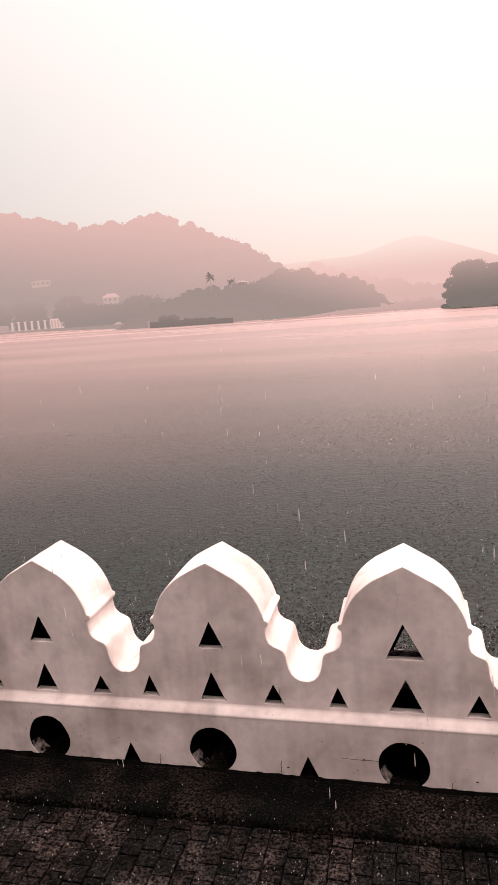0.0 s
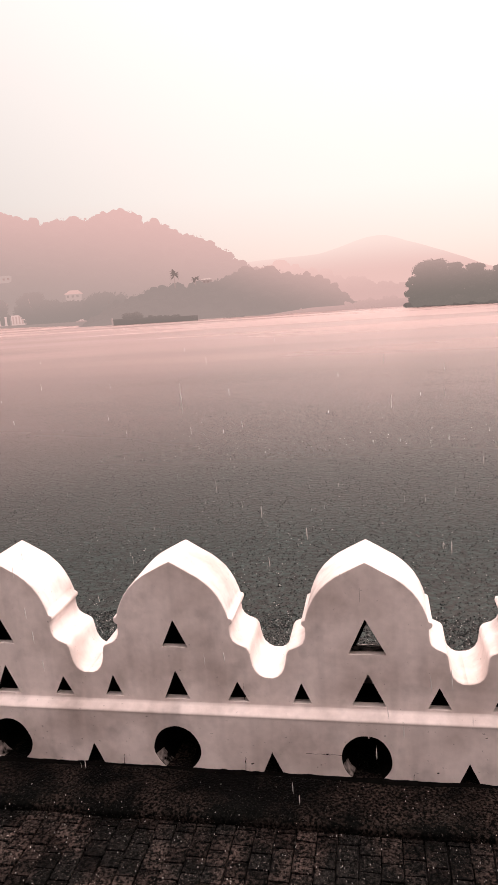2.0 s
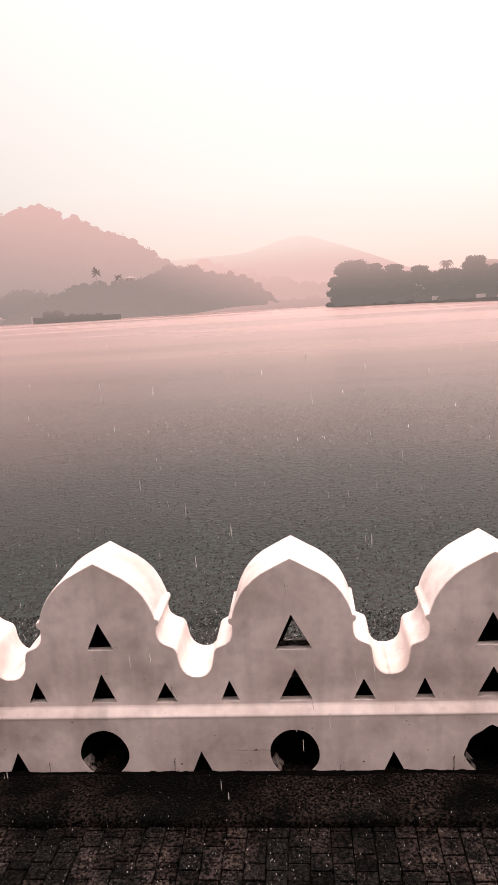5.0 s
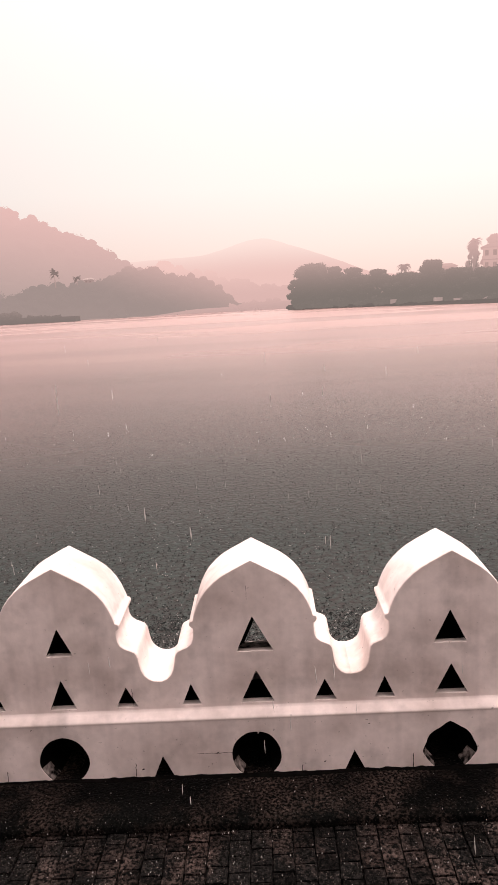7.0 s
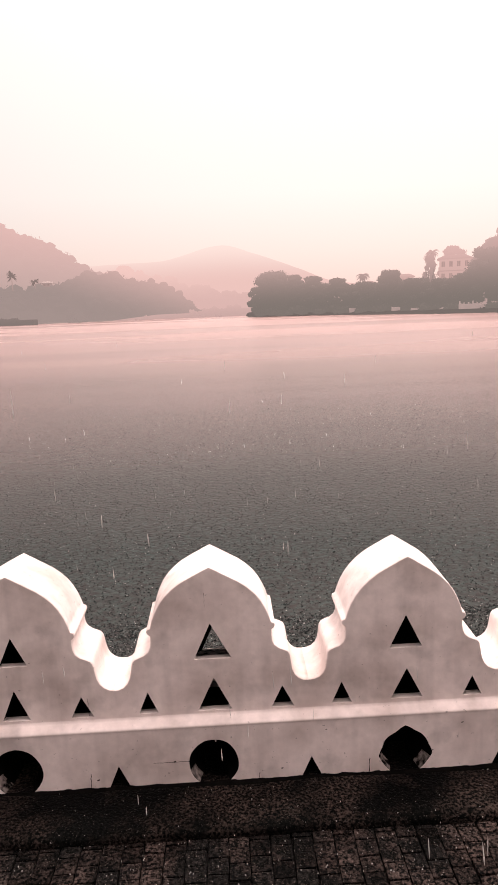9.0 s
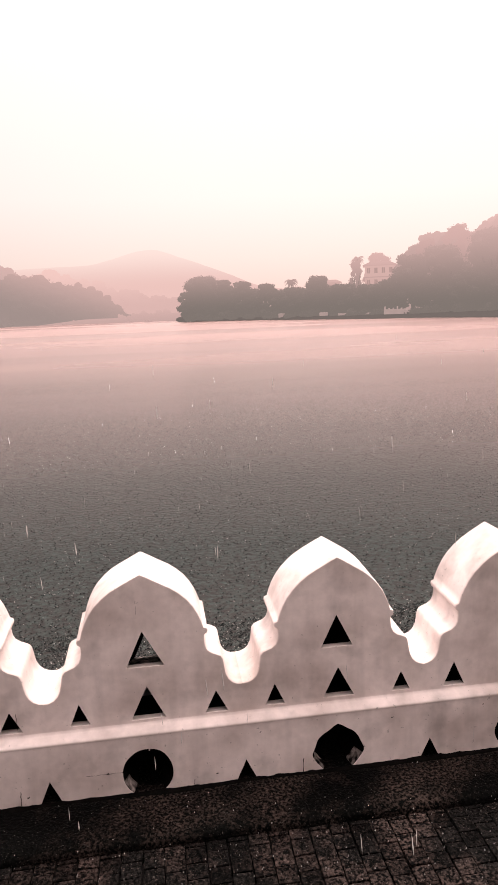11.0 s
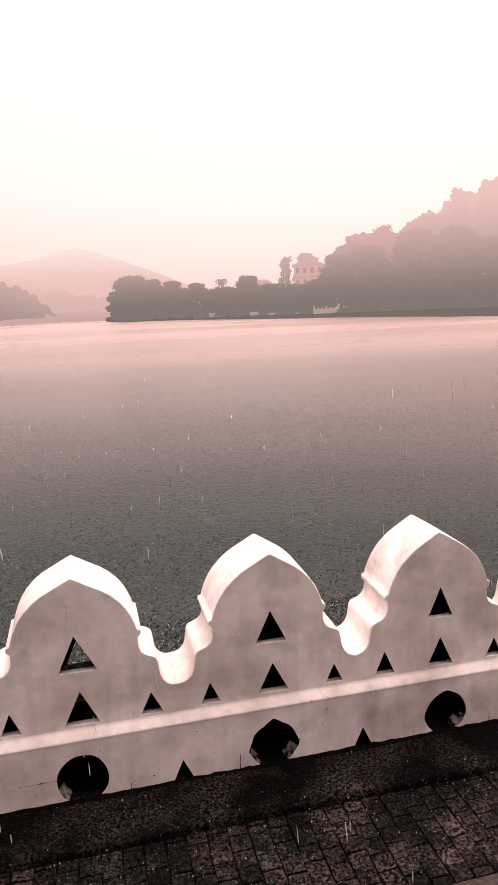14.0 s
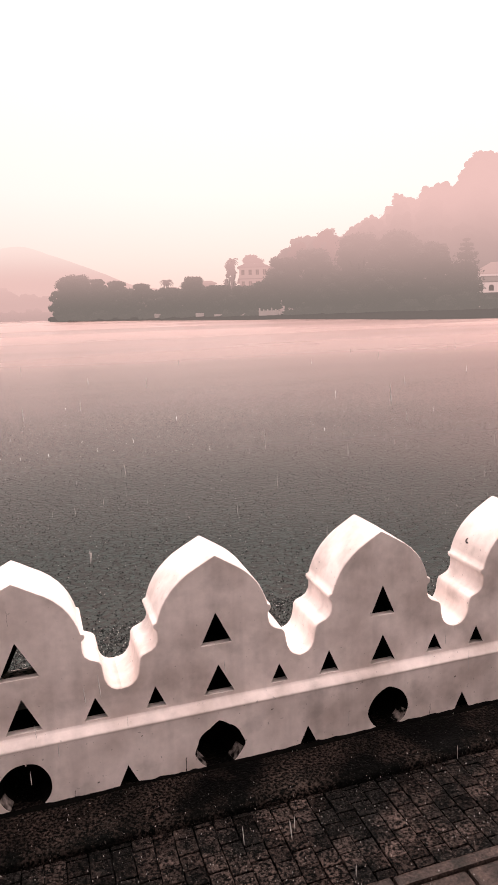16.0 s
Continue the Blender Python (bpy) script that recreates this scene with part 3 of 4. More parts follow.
def core_blob(verts, faces, c, r, seed, squash=0.8, rings=6, segs=9):
    """The dense inside of a clump, lumpy."""
    k = len(verts)
    for i in range(rings + 1):
        t = math.pi * i / rings
        for s in range(segs):
            a = 2 * math.pi * s / segs
            d = Vector((math.sin(t) * math.cos(a), math.sin(t) * math.sin(a), math.cos(t)))
            f = r * (0.85 + 0.28 * noise.noise(d * 2.1 + Vector((seed * 3.7, 0, 0))))
            verts.append(Vector(c) + Vector((d.x * f, d.y * f, d.z * f * squash)))
    for i in range(rings):
        for s in range(segs):
            n = (s + 1) % segs
            faces.append((k + i * segs + s, k + i * segs + n, k + (i + 1) * segs + n, k + (i + 1) * segs + s))


def from_lists(name, verts, faces, mat, smooth=False):
    me = bpy.data.meshes.new(name)
    me.from_pydata([tuple(v) for v in verts], [], faces)
    me.materials.append(mat)
    if smooth:
        me.shade_smooth()
    return me


def limb(bm, a, b, r0, r1, segs=7):
    d = Vector(b) - Vector(a)
    m = Matrix.Translation((Vector(a) + Vector(b)) / 2) @ d.to_track_quat("Z", "Y").to_matrix().to_4x4()
    bmesh.ops.create_cone(bm, cap_ends=True, segments=segs, radius1=r0, radius2=r1, depth=d.length, matrix=m)


def tree(x, y, height, width, label="broad dark rain tree leaning over the lake shore", low=0.12, flat=0.75, clumps=26, leaves=110, seed=0, base=-0.2, size=0.24, name="tree", mat=None):
    """Trunk with forking limbs and a crown of leafy clumps that reaches from low to the top."""
    rng = random.Random(seed * 13 + 5)
    t = thing(name, label, "tree", (x, y, base), "trees on the far shore")
    bm = bmesh.new()
    fork = height * rng.uniform(0.22, 0.34)
    limb(bm, (0, 0, -0.3), (rng.uniform(-0.3, 0.3), 0, fork), 0.05 * height ** 0.9, 0.03 * height)
    for i in range(6):
        a = rng.uniform(0, 6.28)
        limb(bm, (0, 0, fork * 0.92), (math.cos(a) * width * 0.30, math.sin(a) * width * 0.30, height * rng.uniform(0.5, 0.8)), 0.024 * height, 0.007 * height, 6)
    part("trunk", bm, bark, t)
    verts, faces = [], []
    for i in range(clumps):
        h = low + (1 - low) * (i + 0.5) / clumps
        # widest at mid height, rounded to the top
        w = width / 2 * math.sqrt(max(0.06, 1 - ((h - 0.48) / 0.60) ** 2)) * (0.82 if h < 0.3 else 1)
        a, q = i * 2.399, rng.uniform(0.25, 0.95)
        r = width * rng.uniform(0.13, 0.22)
        c = (math.cos(a) * max(0, w - r * 0.6) * q, math.sin(a) * max(0, w - r * 0.6) * q, min(height * h, height - r * flat))
        core_blob(verts, faces, c, r * 0.86, seed + i, flat)
        leaf_ball(verts, faces, rng, c, r * 0.96, leaves, size, flat)
    ob = new("crown", from_lists("crown", verts, faces, mat or leaf))
    ob.parent = t
    return t


def palm(x, y, height, base, spread, mat_leaf, name="palm_tree", label="tall feathery palm standing above the other trees", trunk_r=0.16, n=15, seed=1, lift=0.0):
    rng = random.Random(seed)
    t = thing(name, label, "palm tree", (x, y, base), "palms on the far shore")
    bm = bmesh.new()
    limb(bm, (0, 0, -0.5), (0, 0, height), trunk_r * 1.3, trunk_r)
    part("trunk", bm, bark, t)
    verts, faces = [], []
    for i in range(n):
        a, up = i * 2.4, rng.uniform(-0.15, 1.1) + lift * rng.random()
        d = Vector((math.cos(a), math.sin(a), 0))
        side = Vector((-d.y, d.x, 0))
        prev = None
        for s in range(7):
            f = s / 6
            p = d * spread * f + Vector((0, 0, height + spread * (up * f - 1.0 * f * f)))
            w = spread * 0.17 * math.sin(math.pi * min(1, 0.12 + 0.88 * f)) + 0.02
            k = len(verts)
            verts += [p + side * w - Vector((0, 0, w * 0.5)), p, p - side * w - Vector((0, 0, w * 0.5))]
            if s:
                faces += [(k - 3, k - 2, k + 1, k), (k - 2, k - 1, k + 2, k + 1)]
    ob = new("fronds", from_lists("fronds", verts, faces, mat_leaf))
    ob.parent = t
    return t


# ---- distant hills ----
def hill(name, label, profile, y, base, depth, mat, crown, n_crowns, seed, back=1.6):
    """A wooded ridge: a slope up to the given skyline, set with lumpy tree crowns."""
    rng = random.Random(seed)
    xs = np.linspace(profile[0][0], profile[-1][0], 90)
    zs = np.interp(xs, [p[0] for p in profile], [p[1] for p in profile])
    verts, faces, rows = [], [], 9
    for x, z in zip(xs, zs):
        for i in range(rows):
            f = i / (rows - 2)
            h = base + (z - crown * 0.7 - base) * math.sin(min(f, 1) * math.pi / 2) if i < rows - 1 else base
            yy = y - depth * (1 - f) if i < rows - 1 else y + depth * back
            verts.append((x * (yy + 2.9) / (y + 2.9), yy, h + crown * 0.3 * noise.noise((x * 0.05, f * 4, seed))))
    for a in range(len(xs) - 1):
        for i in range(rows - 1):
            k = a * rows + i
            faces.append((k, k + rows, k + rows + 1, k + 1))
    for i in range(n_crowns):
        x = rng.uniform(profile[0][0], profile[-1][0])
        f = rng.uniform(0, 1) ** 0.5 if i % 3 else 1.0
        z = float(np.interp(x, xs, zs))
        h = base + (z - crown * 0.7 - base) * math.sin(f * math.pi / 2)
        yy = y - depth * (1 - f)
        r = crown * rng.uniform(0.55, 1.25) * min(1.0, max(0.22, (z - base) / (2.2 * crown)))
        c0 = (x * (yy + 2.9) / (y + 2.9), yy, h + crown * rng.uniform(-0.45, -0.05))
        core_blob(verts, faces, c0, r, seed + i, 0.85, 7, 10)
        for _ in range(3):
            d = Vector((rng.gauss(0, 1), rng.gauss(0, 1), abs(rng.gauss(0, 1)))).normalized()
            core_blob(verts, faces, Vector(c0) + d * r * 0.75, r * rng.uniform(0.3, 0.5), seed + i + 50, 0.85, 5, 7)
        if f > 0.8:
            leaf_ball(verts, faces, rng, c0, r * 0.97, 170, r * 0.075, 0.9)
    return tagged(new(name, from_lists(name, verts, faces, mat)), label, "hill", kind="structure")



K = 522.9 / 452.9
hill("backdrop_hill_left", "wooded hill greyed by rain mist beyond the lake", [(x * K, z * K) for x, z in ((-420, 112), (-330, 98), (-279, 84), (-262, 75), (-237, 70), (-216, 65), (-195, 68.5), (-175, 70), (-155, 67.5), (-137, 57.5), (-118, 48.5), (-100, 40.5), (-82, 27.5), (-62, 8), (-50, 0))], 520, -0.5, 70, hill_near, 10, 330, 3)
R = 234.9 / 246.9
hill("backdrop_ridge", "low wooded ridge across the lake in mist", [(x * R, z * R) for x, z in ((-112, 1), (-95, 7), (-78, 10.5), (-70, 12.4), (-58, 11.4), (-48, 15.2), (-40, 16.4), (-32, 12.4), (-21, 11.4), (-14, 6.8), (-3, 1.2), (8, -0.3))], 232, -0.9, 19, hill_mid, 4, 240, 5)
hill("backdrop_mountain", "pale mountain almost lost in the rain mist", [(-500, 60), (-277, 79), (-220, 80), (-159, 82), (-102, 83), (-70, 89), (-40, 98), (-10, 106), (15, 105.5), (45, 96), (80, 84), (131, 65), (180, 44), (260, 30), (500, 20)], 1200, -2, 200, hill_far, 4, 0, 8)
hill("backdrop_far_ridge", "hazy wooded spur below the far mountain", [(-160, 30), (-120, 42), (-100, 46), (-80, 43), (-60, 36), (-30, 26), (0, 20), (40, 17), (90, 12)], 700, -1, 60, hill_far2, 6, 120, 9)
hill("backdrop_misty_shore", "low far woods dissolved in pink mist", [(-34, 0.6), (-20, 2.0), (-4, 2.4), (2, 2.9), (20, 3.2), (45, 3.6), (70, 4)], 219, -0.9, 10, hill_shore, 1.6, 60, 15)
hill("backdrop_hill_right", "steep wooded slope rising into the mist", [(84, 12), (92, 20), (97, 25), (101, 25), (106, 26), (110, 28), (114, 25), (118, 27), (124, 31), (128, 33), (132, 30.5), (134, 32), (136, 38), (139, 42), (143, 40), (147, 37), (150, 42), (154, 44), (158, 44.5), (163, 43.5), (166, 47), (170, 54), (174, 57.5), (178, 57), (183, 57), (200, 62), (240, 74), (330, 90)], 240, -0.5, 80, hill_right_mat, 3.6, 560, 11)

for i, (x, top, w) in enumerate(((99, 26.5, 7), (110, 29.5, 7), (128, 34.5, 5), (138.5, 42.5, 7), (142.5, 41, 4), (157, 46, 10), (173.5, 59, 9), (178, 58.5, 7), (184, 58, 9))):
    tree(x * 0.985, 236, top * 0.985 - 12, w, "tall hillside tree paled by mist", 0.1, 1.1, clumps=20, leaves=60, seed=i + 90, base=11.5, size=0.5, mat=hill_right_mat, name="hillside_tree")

# ---- trees of the near promontory ----
FLAT = "low spreading rain tree with a flat dark crown"
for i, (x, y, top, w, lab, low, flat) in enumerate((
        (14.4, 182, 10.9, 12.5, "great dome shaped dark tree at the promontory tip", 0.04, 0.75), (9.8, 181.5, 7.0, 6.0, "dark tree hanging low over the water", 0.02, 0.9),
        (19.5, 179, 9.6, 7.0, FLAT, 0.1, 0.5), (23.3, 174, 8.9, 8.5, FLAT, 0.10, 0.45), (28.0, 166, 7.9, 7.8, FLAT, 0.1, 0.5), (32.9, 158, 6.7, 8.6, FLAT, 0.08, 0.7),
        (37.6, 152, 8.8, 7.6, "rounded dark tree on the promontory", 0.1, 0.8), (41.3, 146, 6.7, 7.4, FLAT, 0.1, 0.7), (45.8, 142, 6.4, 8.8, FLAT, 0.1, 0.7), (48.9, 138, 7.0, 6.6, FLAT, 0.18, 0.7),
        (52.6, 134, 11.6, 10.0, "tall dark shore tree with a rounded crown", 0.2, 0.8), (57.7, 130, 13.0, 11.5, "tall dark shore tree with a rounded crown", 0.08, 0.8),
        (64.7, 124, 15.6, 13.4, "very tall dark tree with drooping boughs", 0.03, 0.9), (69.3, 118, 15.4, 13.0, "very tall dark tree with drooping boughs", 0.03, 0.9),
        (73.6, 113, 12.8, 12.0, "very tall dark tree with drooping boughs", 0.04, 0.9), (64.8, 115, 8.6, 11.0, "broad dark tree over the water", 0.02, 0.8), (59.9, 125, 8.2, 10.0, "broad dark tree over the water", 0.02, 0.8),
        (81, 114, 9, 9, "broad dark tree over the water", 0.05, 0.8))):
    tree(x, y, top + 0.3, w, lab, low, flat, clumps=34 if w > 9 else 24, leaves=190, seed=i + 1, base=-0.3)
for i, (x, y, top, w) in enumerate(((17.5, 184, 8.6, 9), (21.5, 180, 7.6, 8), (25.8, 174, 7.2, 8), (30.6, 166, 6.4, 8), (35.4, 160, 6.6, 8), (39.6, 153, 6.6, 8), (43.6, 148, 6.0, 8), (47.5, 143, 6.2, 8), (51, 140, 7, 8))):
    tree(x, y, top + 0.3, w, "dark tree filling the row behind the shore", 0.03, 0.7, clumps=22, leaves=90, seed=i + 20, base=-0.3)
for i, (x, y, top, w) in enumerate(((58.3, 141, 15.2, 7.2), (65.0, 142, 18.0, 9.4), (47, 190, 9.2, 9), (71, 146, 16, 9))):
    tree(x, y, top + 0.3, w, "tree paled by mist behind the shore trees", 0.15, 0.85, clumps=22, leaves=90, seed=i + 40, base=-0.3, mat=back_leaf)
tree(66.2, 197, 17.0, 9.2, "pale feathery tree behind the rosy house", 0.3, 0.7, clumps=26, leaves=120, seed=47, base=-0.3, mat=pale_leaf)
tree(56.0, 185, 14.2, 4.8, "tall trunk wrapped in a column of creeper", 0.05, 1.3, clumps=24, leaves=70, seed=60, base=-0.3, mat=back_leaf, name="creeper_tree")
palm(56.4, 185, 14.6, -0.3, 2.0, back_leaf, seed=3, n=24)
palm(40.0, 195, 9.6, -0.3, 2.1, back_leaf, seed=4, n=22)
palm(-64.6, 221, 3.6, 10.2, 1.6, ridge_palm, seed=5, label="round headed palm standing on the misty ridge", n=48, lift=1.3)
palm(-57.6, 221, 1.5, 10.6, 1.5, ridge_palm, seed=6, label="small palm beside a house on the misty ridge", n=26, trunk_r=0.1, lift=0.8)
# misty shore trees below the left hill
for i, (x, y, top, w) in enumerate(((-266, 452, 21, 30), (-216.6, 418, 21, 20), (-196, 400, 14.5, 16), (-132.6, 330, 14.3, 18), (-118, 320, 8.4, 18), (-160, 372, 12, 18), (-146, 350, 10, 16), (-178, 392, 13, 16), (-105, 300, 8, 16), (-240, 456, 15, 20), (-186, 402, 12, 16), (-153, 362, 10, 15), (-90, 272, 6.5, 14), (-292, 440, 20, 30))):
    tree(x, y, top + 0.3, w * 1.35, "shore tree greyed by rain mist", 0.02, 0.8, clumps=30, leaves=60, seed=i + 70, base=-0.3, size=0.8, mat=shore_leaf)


def bush(x, y, w, h, seed, mat=None, base=-0.25):
    rng = random.Random(seed)
    verts, faces = [], []
    for i in range(7):
        r = h * rng.uniform(0.45, 0.75)
        c = (rng.uniform(-w / 2 + r, w / 2 - r) if w > 2 * r else 0, rng.uniform(-0.6, 0.6), r * 0.75)
        core_blob(verts, faces, c, r * 0.9, seed + i, 0.85)
        leaf_ball(verts, faces, rng, c, r, 60, 0.2, 0.85)
    low = min(v[2] for v in verts)
    ob = tagged(new("bush", from_lists("bush", verts, faces, mat or leaf)), "low dark bush at the water's edge", "bush", "bushes on the far shore")
    ob.location = (x, y, base - low - 0.15)
    return ob


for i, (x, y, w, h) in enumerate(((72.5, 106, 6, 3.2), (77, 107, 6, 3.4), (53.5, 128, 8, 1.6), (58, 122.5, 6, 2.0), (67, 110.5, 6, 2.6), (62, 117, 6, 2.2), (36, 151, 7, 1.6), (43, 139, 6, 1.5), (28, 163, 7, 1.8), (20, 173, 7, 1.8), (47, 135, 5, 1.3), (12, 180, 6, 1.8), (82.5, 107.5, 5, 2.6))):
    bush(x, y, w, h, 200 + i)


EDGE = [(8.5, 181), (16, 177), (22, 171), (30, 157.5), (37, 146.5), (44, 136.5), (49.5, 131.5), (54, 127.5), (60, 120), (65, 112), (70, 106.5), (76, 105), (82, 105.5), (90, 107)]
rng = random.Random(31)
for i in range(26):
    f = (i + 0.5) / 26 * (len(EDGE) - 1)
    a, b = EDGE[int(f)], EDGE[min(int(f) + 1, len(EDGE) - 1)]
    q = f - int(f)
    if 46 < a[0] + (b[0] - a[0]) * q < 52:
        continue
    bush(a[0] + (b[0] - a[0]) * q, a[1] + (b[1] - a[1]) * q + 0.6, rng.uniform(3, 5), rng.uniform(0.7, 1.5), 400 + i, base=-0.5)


# conifer by the white house
def conifer(x, y, height, width, seed):
    rng = random.Random(seed)
    t = thing("conifer", "dark layered conifer beside the white house", "tree", (x, y, -0.3))
    bm = bmesh.new()
    limb(bm, (0, 0, -0.3), (0, 0, height), 0.25, 0.04)
    part("trunk", bm, bark, t)
    verts, faces = [], []
    for i in range(17):
        f = i / 16
        z, r = height * (0.12 + 0.86 * f), width / 2 * (1 - f) ** 0.75 * (0.8 + 0.4 * (i % 2)) + 0.3
        for k in range(7):
            a = k * 0.9 + i * 1.7
            q = r * rng.uniform(0.6, 1.1)
            leaf_ball(verts, faces, rng, (math.cos(a) * q * 0.65, math.sin(a) * q * 0.65, z - 0.22 * q), 0.35 + 0.36 * q, 46, 0.22, 0.42)
    ob = new("crown", from_lists("crown", verts, faces, leaf))
    ob.parent = t
    return t


conifer(78.6, 109.5, 13.4, 9.6, 9)


# ---- buildings ----
def hip_roof(bm, x0, x1, y0, y1, z0, z1, ridge=0.5):
    my = (y0 + y1) / 2
    dx = (x1 - x0) * (1 - ridge) / 2
    v = [bm.verts.new(p) for p in ((x0, y0, z0), (x1, y0, z0), (x1, y1, z0), (x0, y1, z0), (x0 + dx, my, z1), (x1 - dx, my, z1), (x0, y0, z0 - 0.2), (x1, y0, z0 - 0.2), (x1, y1, z0 - 0.2), (x0, y1, z0 - 0.2))]
    for f in ((0, 1, 5, 4), (1, 2, 5), (2, 3, 4, 5), (3, 0, 4), (6, 7, 1, 0), (7, 8, 2, 1), (8, 9, 3, 2), (9, 6, 0, 3), (9, 8, 7, 6)):
        bm.faces.new([v[i] for i in f])
    bmesh.ops.recalc_face_normals(bm, faces=bm.faces)
    return bm


def window(parent, x, y, z, w, h, frame_mat, pane_mat):
    fr = bmesh.new()
    for a in ((x - w / 2 - 0.1, x + w / 2 + 0.1, y - 0.12, y, z + h, z + h + 0.12), (x - w / 2 - 0.1, x + w / 2 + 0.1, y - 0.16, y, z - 0.12, z), (x - w / 2 - 0.1, x - w / 2, y - 0.12, y, z, z + h), (x + w / 2, x + w / 2 + 0.1, y - 0.12, y, z, z + h), (x - 0.04, x + 0.04, y - 0.10, y, z, z + h)):
        box(fr, *a)
    wob = part("window", fr, frame_mat, parent)
    part("pane", boxed(x - w / 2, x + w / 2, y - 0.05, y + 0.05, z, z + h), pane_mat, wob)


def house(name, label, x, y, w, d, h, storeys, cols, wall_mat, roof, base=0.0, roof_h=2.0, turn=0.0, pane=None):
    t = thing(name, label, "house", (x, y, base))
    t.rotation_euler.z = radians(turn)
    part("wall", boxed(-w / 2, w / 2, 0, d, -1.0, h), wall_mat, t)
    part("roof", hip_roof(bmesh.new(), -w / 2 - 0.6, w / 2 + 0.6, -0.8, d + 0.6, h, h + roof_h), roof, t)
    sh = h / storeys
    for s in range(storeys):
        for c in range(cols):
            window(t, -w / 2 + w * (c + 0.5) / cols, 0, s * sh + sh * 0.3, w / cols * 0.42, sh * 0.45, wall_mat, pane or dark_open)
    return t


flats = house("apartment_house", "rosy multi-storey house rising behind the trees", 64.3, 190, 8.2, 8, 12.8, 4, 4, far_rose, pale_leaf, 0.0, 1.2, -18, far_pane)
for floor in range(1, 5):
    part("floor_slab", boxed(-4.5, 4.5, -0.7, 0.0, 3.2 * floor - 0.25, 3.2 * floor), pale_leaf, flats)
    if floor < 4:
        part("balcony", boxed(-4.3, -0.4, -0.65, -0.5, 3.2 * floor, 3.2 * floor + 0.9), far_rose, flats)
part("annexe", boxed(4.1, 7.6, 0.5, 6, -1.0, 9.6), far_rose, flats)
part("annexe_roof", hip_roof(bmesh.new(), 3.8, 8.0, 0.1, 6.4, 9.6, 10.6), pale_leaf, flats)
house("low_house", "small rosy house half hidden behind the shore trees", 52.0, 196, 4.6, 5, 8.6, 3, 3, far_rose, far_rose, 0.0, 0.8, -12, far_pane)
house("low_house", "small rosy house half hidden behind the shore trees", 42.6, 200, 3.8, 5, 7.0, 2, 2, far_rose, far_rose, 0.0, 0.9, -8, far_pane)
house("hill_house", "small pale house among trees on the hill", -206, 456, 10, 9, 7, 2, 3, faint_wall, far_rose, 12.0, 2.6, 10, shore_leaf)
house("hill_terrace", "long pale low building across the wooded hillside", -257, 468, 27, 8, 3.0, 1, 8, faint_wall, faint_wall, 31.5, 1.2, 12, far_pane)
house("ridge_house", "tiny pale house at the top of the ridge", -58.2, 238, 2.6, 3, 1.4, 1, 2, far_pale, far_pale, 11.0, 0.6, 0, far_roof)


def columned_pavilion():
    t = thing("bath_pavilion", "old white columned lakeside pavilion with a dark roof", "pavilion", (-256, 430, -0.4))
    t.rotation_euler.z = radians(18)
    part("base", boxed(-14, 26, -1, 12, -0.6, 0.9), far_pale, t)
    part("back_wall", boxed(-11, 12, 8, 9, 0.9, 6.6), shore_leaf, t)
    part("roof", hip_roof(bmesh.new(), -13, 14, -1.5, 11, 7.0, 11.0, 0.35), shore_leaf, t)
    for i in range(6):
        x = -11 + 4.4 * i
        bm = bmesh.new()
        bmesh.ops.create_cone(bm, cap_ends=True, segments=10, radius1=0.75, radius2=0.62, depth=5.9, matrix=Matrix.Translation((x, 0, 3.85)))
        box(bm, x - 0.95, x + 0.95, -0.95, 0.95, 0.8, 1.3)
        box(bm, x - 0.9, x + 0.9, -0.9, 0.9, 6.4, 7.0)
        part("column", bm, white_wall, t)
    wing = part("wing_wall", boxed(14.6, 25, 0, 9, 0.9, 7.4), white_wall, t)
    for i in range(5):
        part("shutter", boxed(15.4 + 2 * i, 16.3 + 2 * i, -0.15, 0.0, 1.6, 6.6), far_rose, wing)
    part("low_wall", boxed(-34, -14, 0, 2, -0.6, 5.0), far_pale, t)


columned_pavilion()
for i, (x, y, h) in enumerate(((-164, 380, 8.8), (-146.5, 331, 1.6), (-150, 338, 1.4))):
    t = thing("monument", "small white shrine post on the far shore", "shrine", (x, y, 0.1))
    part("base", boxed(-2.2, 2.2, -1.5, 1.5, -0.6, 0.8), far_pale, t)
    bm = bmesh.new()
    bmesh.ops.create_cone(bm, cap_ends=True, segments=10, radius1=1.5, radius2=0.8, depth=h - 0.8, matrix=Matrix.Translation((0, 0, 0.8 + (h - 0.8) / 2)))
    part("shaft", bm, far_pale, t)


def islet():
    t = thing("walled_islet", "low walled stone islet with bushes in the lake", "islet", (-66.2, 204, WATER))
    t.rotation_euler.z = math.atan2(-12, 27.3)
    bm = boxed(-15, 15, -4, 4, -1.5, 1.55, bevel=0.12)
    for v in bm.verts:
        if v.co.x > 9:
            v.co.y *= max(0.25, 1 - (v.co.x - 9) / 8)
    part("retaining_wall", bm, hill_islet, t)
    part("coping", boxed(-15.2, 9.5, -4.2, -3.5, 1.55, 1.85), hill_islet, t)
    part("gate_post", boxed(-15.15, -14.75, -4.4, -4.0, -0.5, 2.2), far_pale, t)
    for i, (x, w, h) in enumerate(((-12.2, 4.5, 2.3), (-8, 5, 2.2), (-3, 5, 0.9), (3, 6, 0.7), (8, 4, 0.7))):
        b = bush(0, 0, w, h, 300 + i, hill_islet)
        q = Matrix.Rotation(t.rotation_euler.z, 3, "Z") @ Vector((x, 0, 0))
        b.location = (-66.2 + q.x, 204 + q.y, WATER + 1.45)


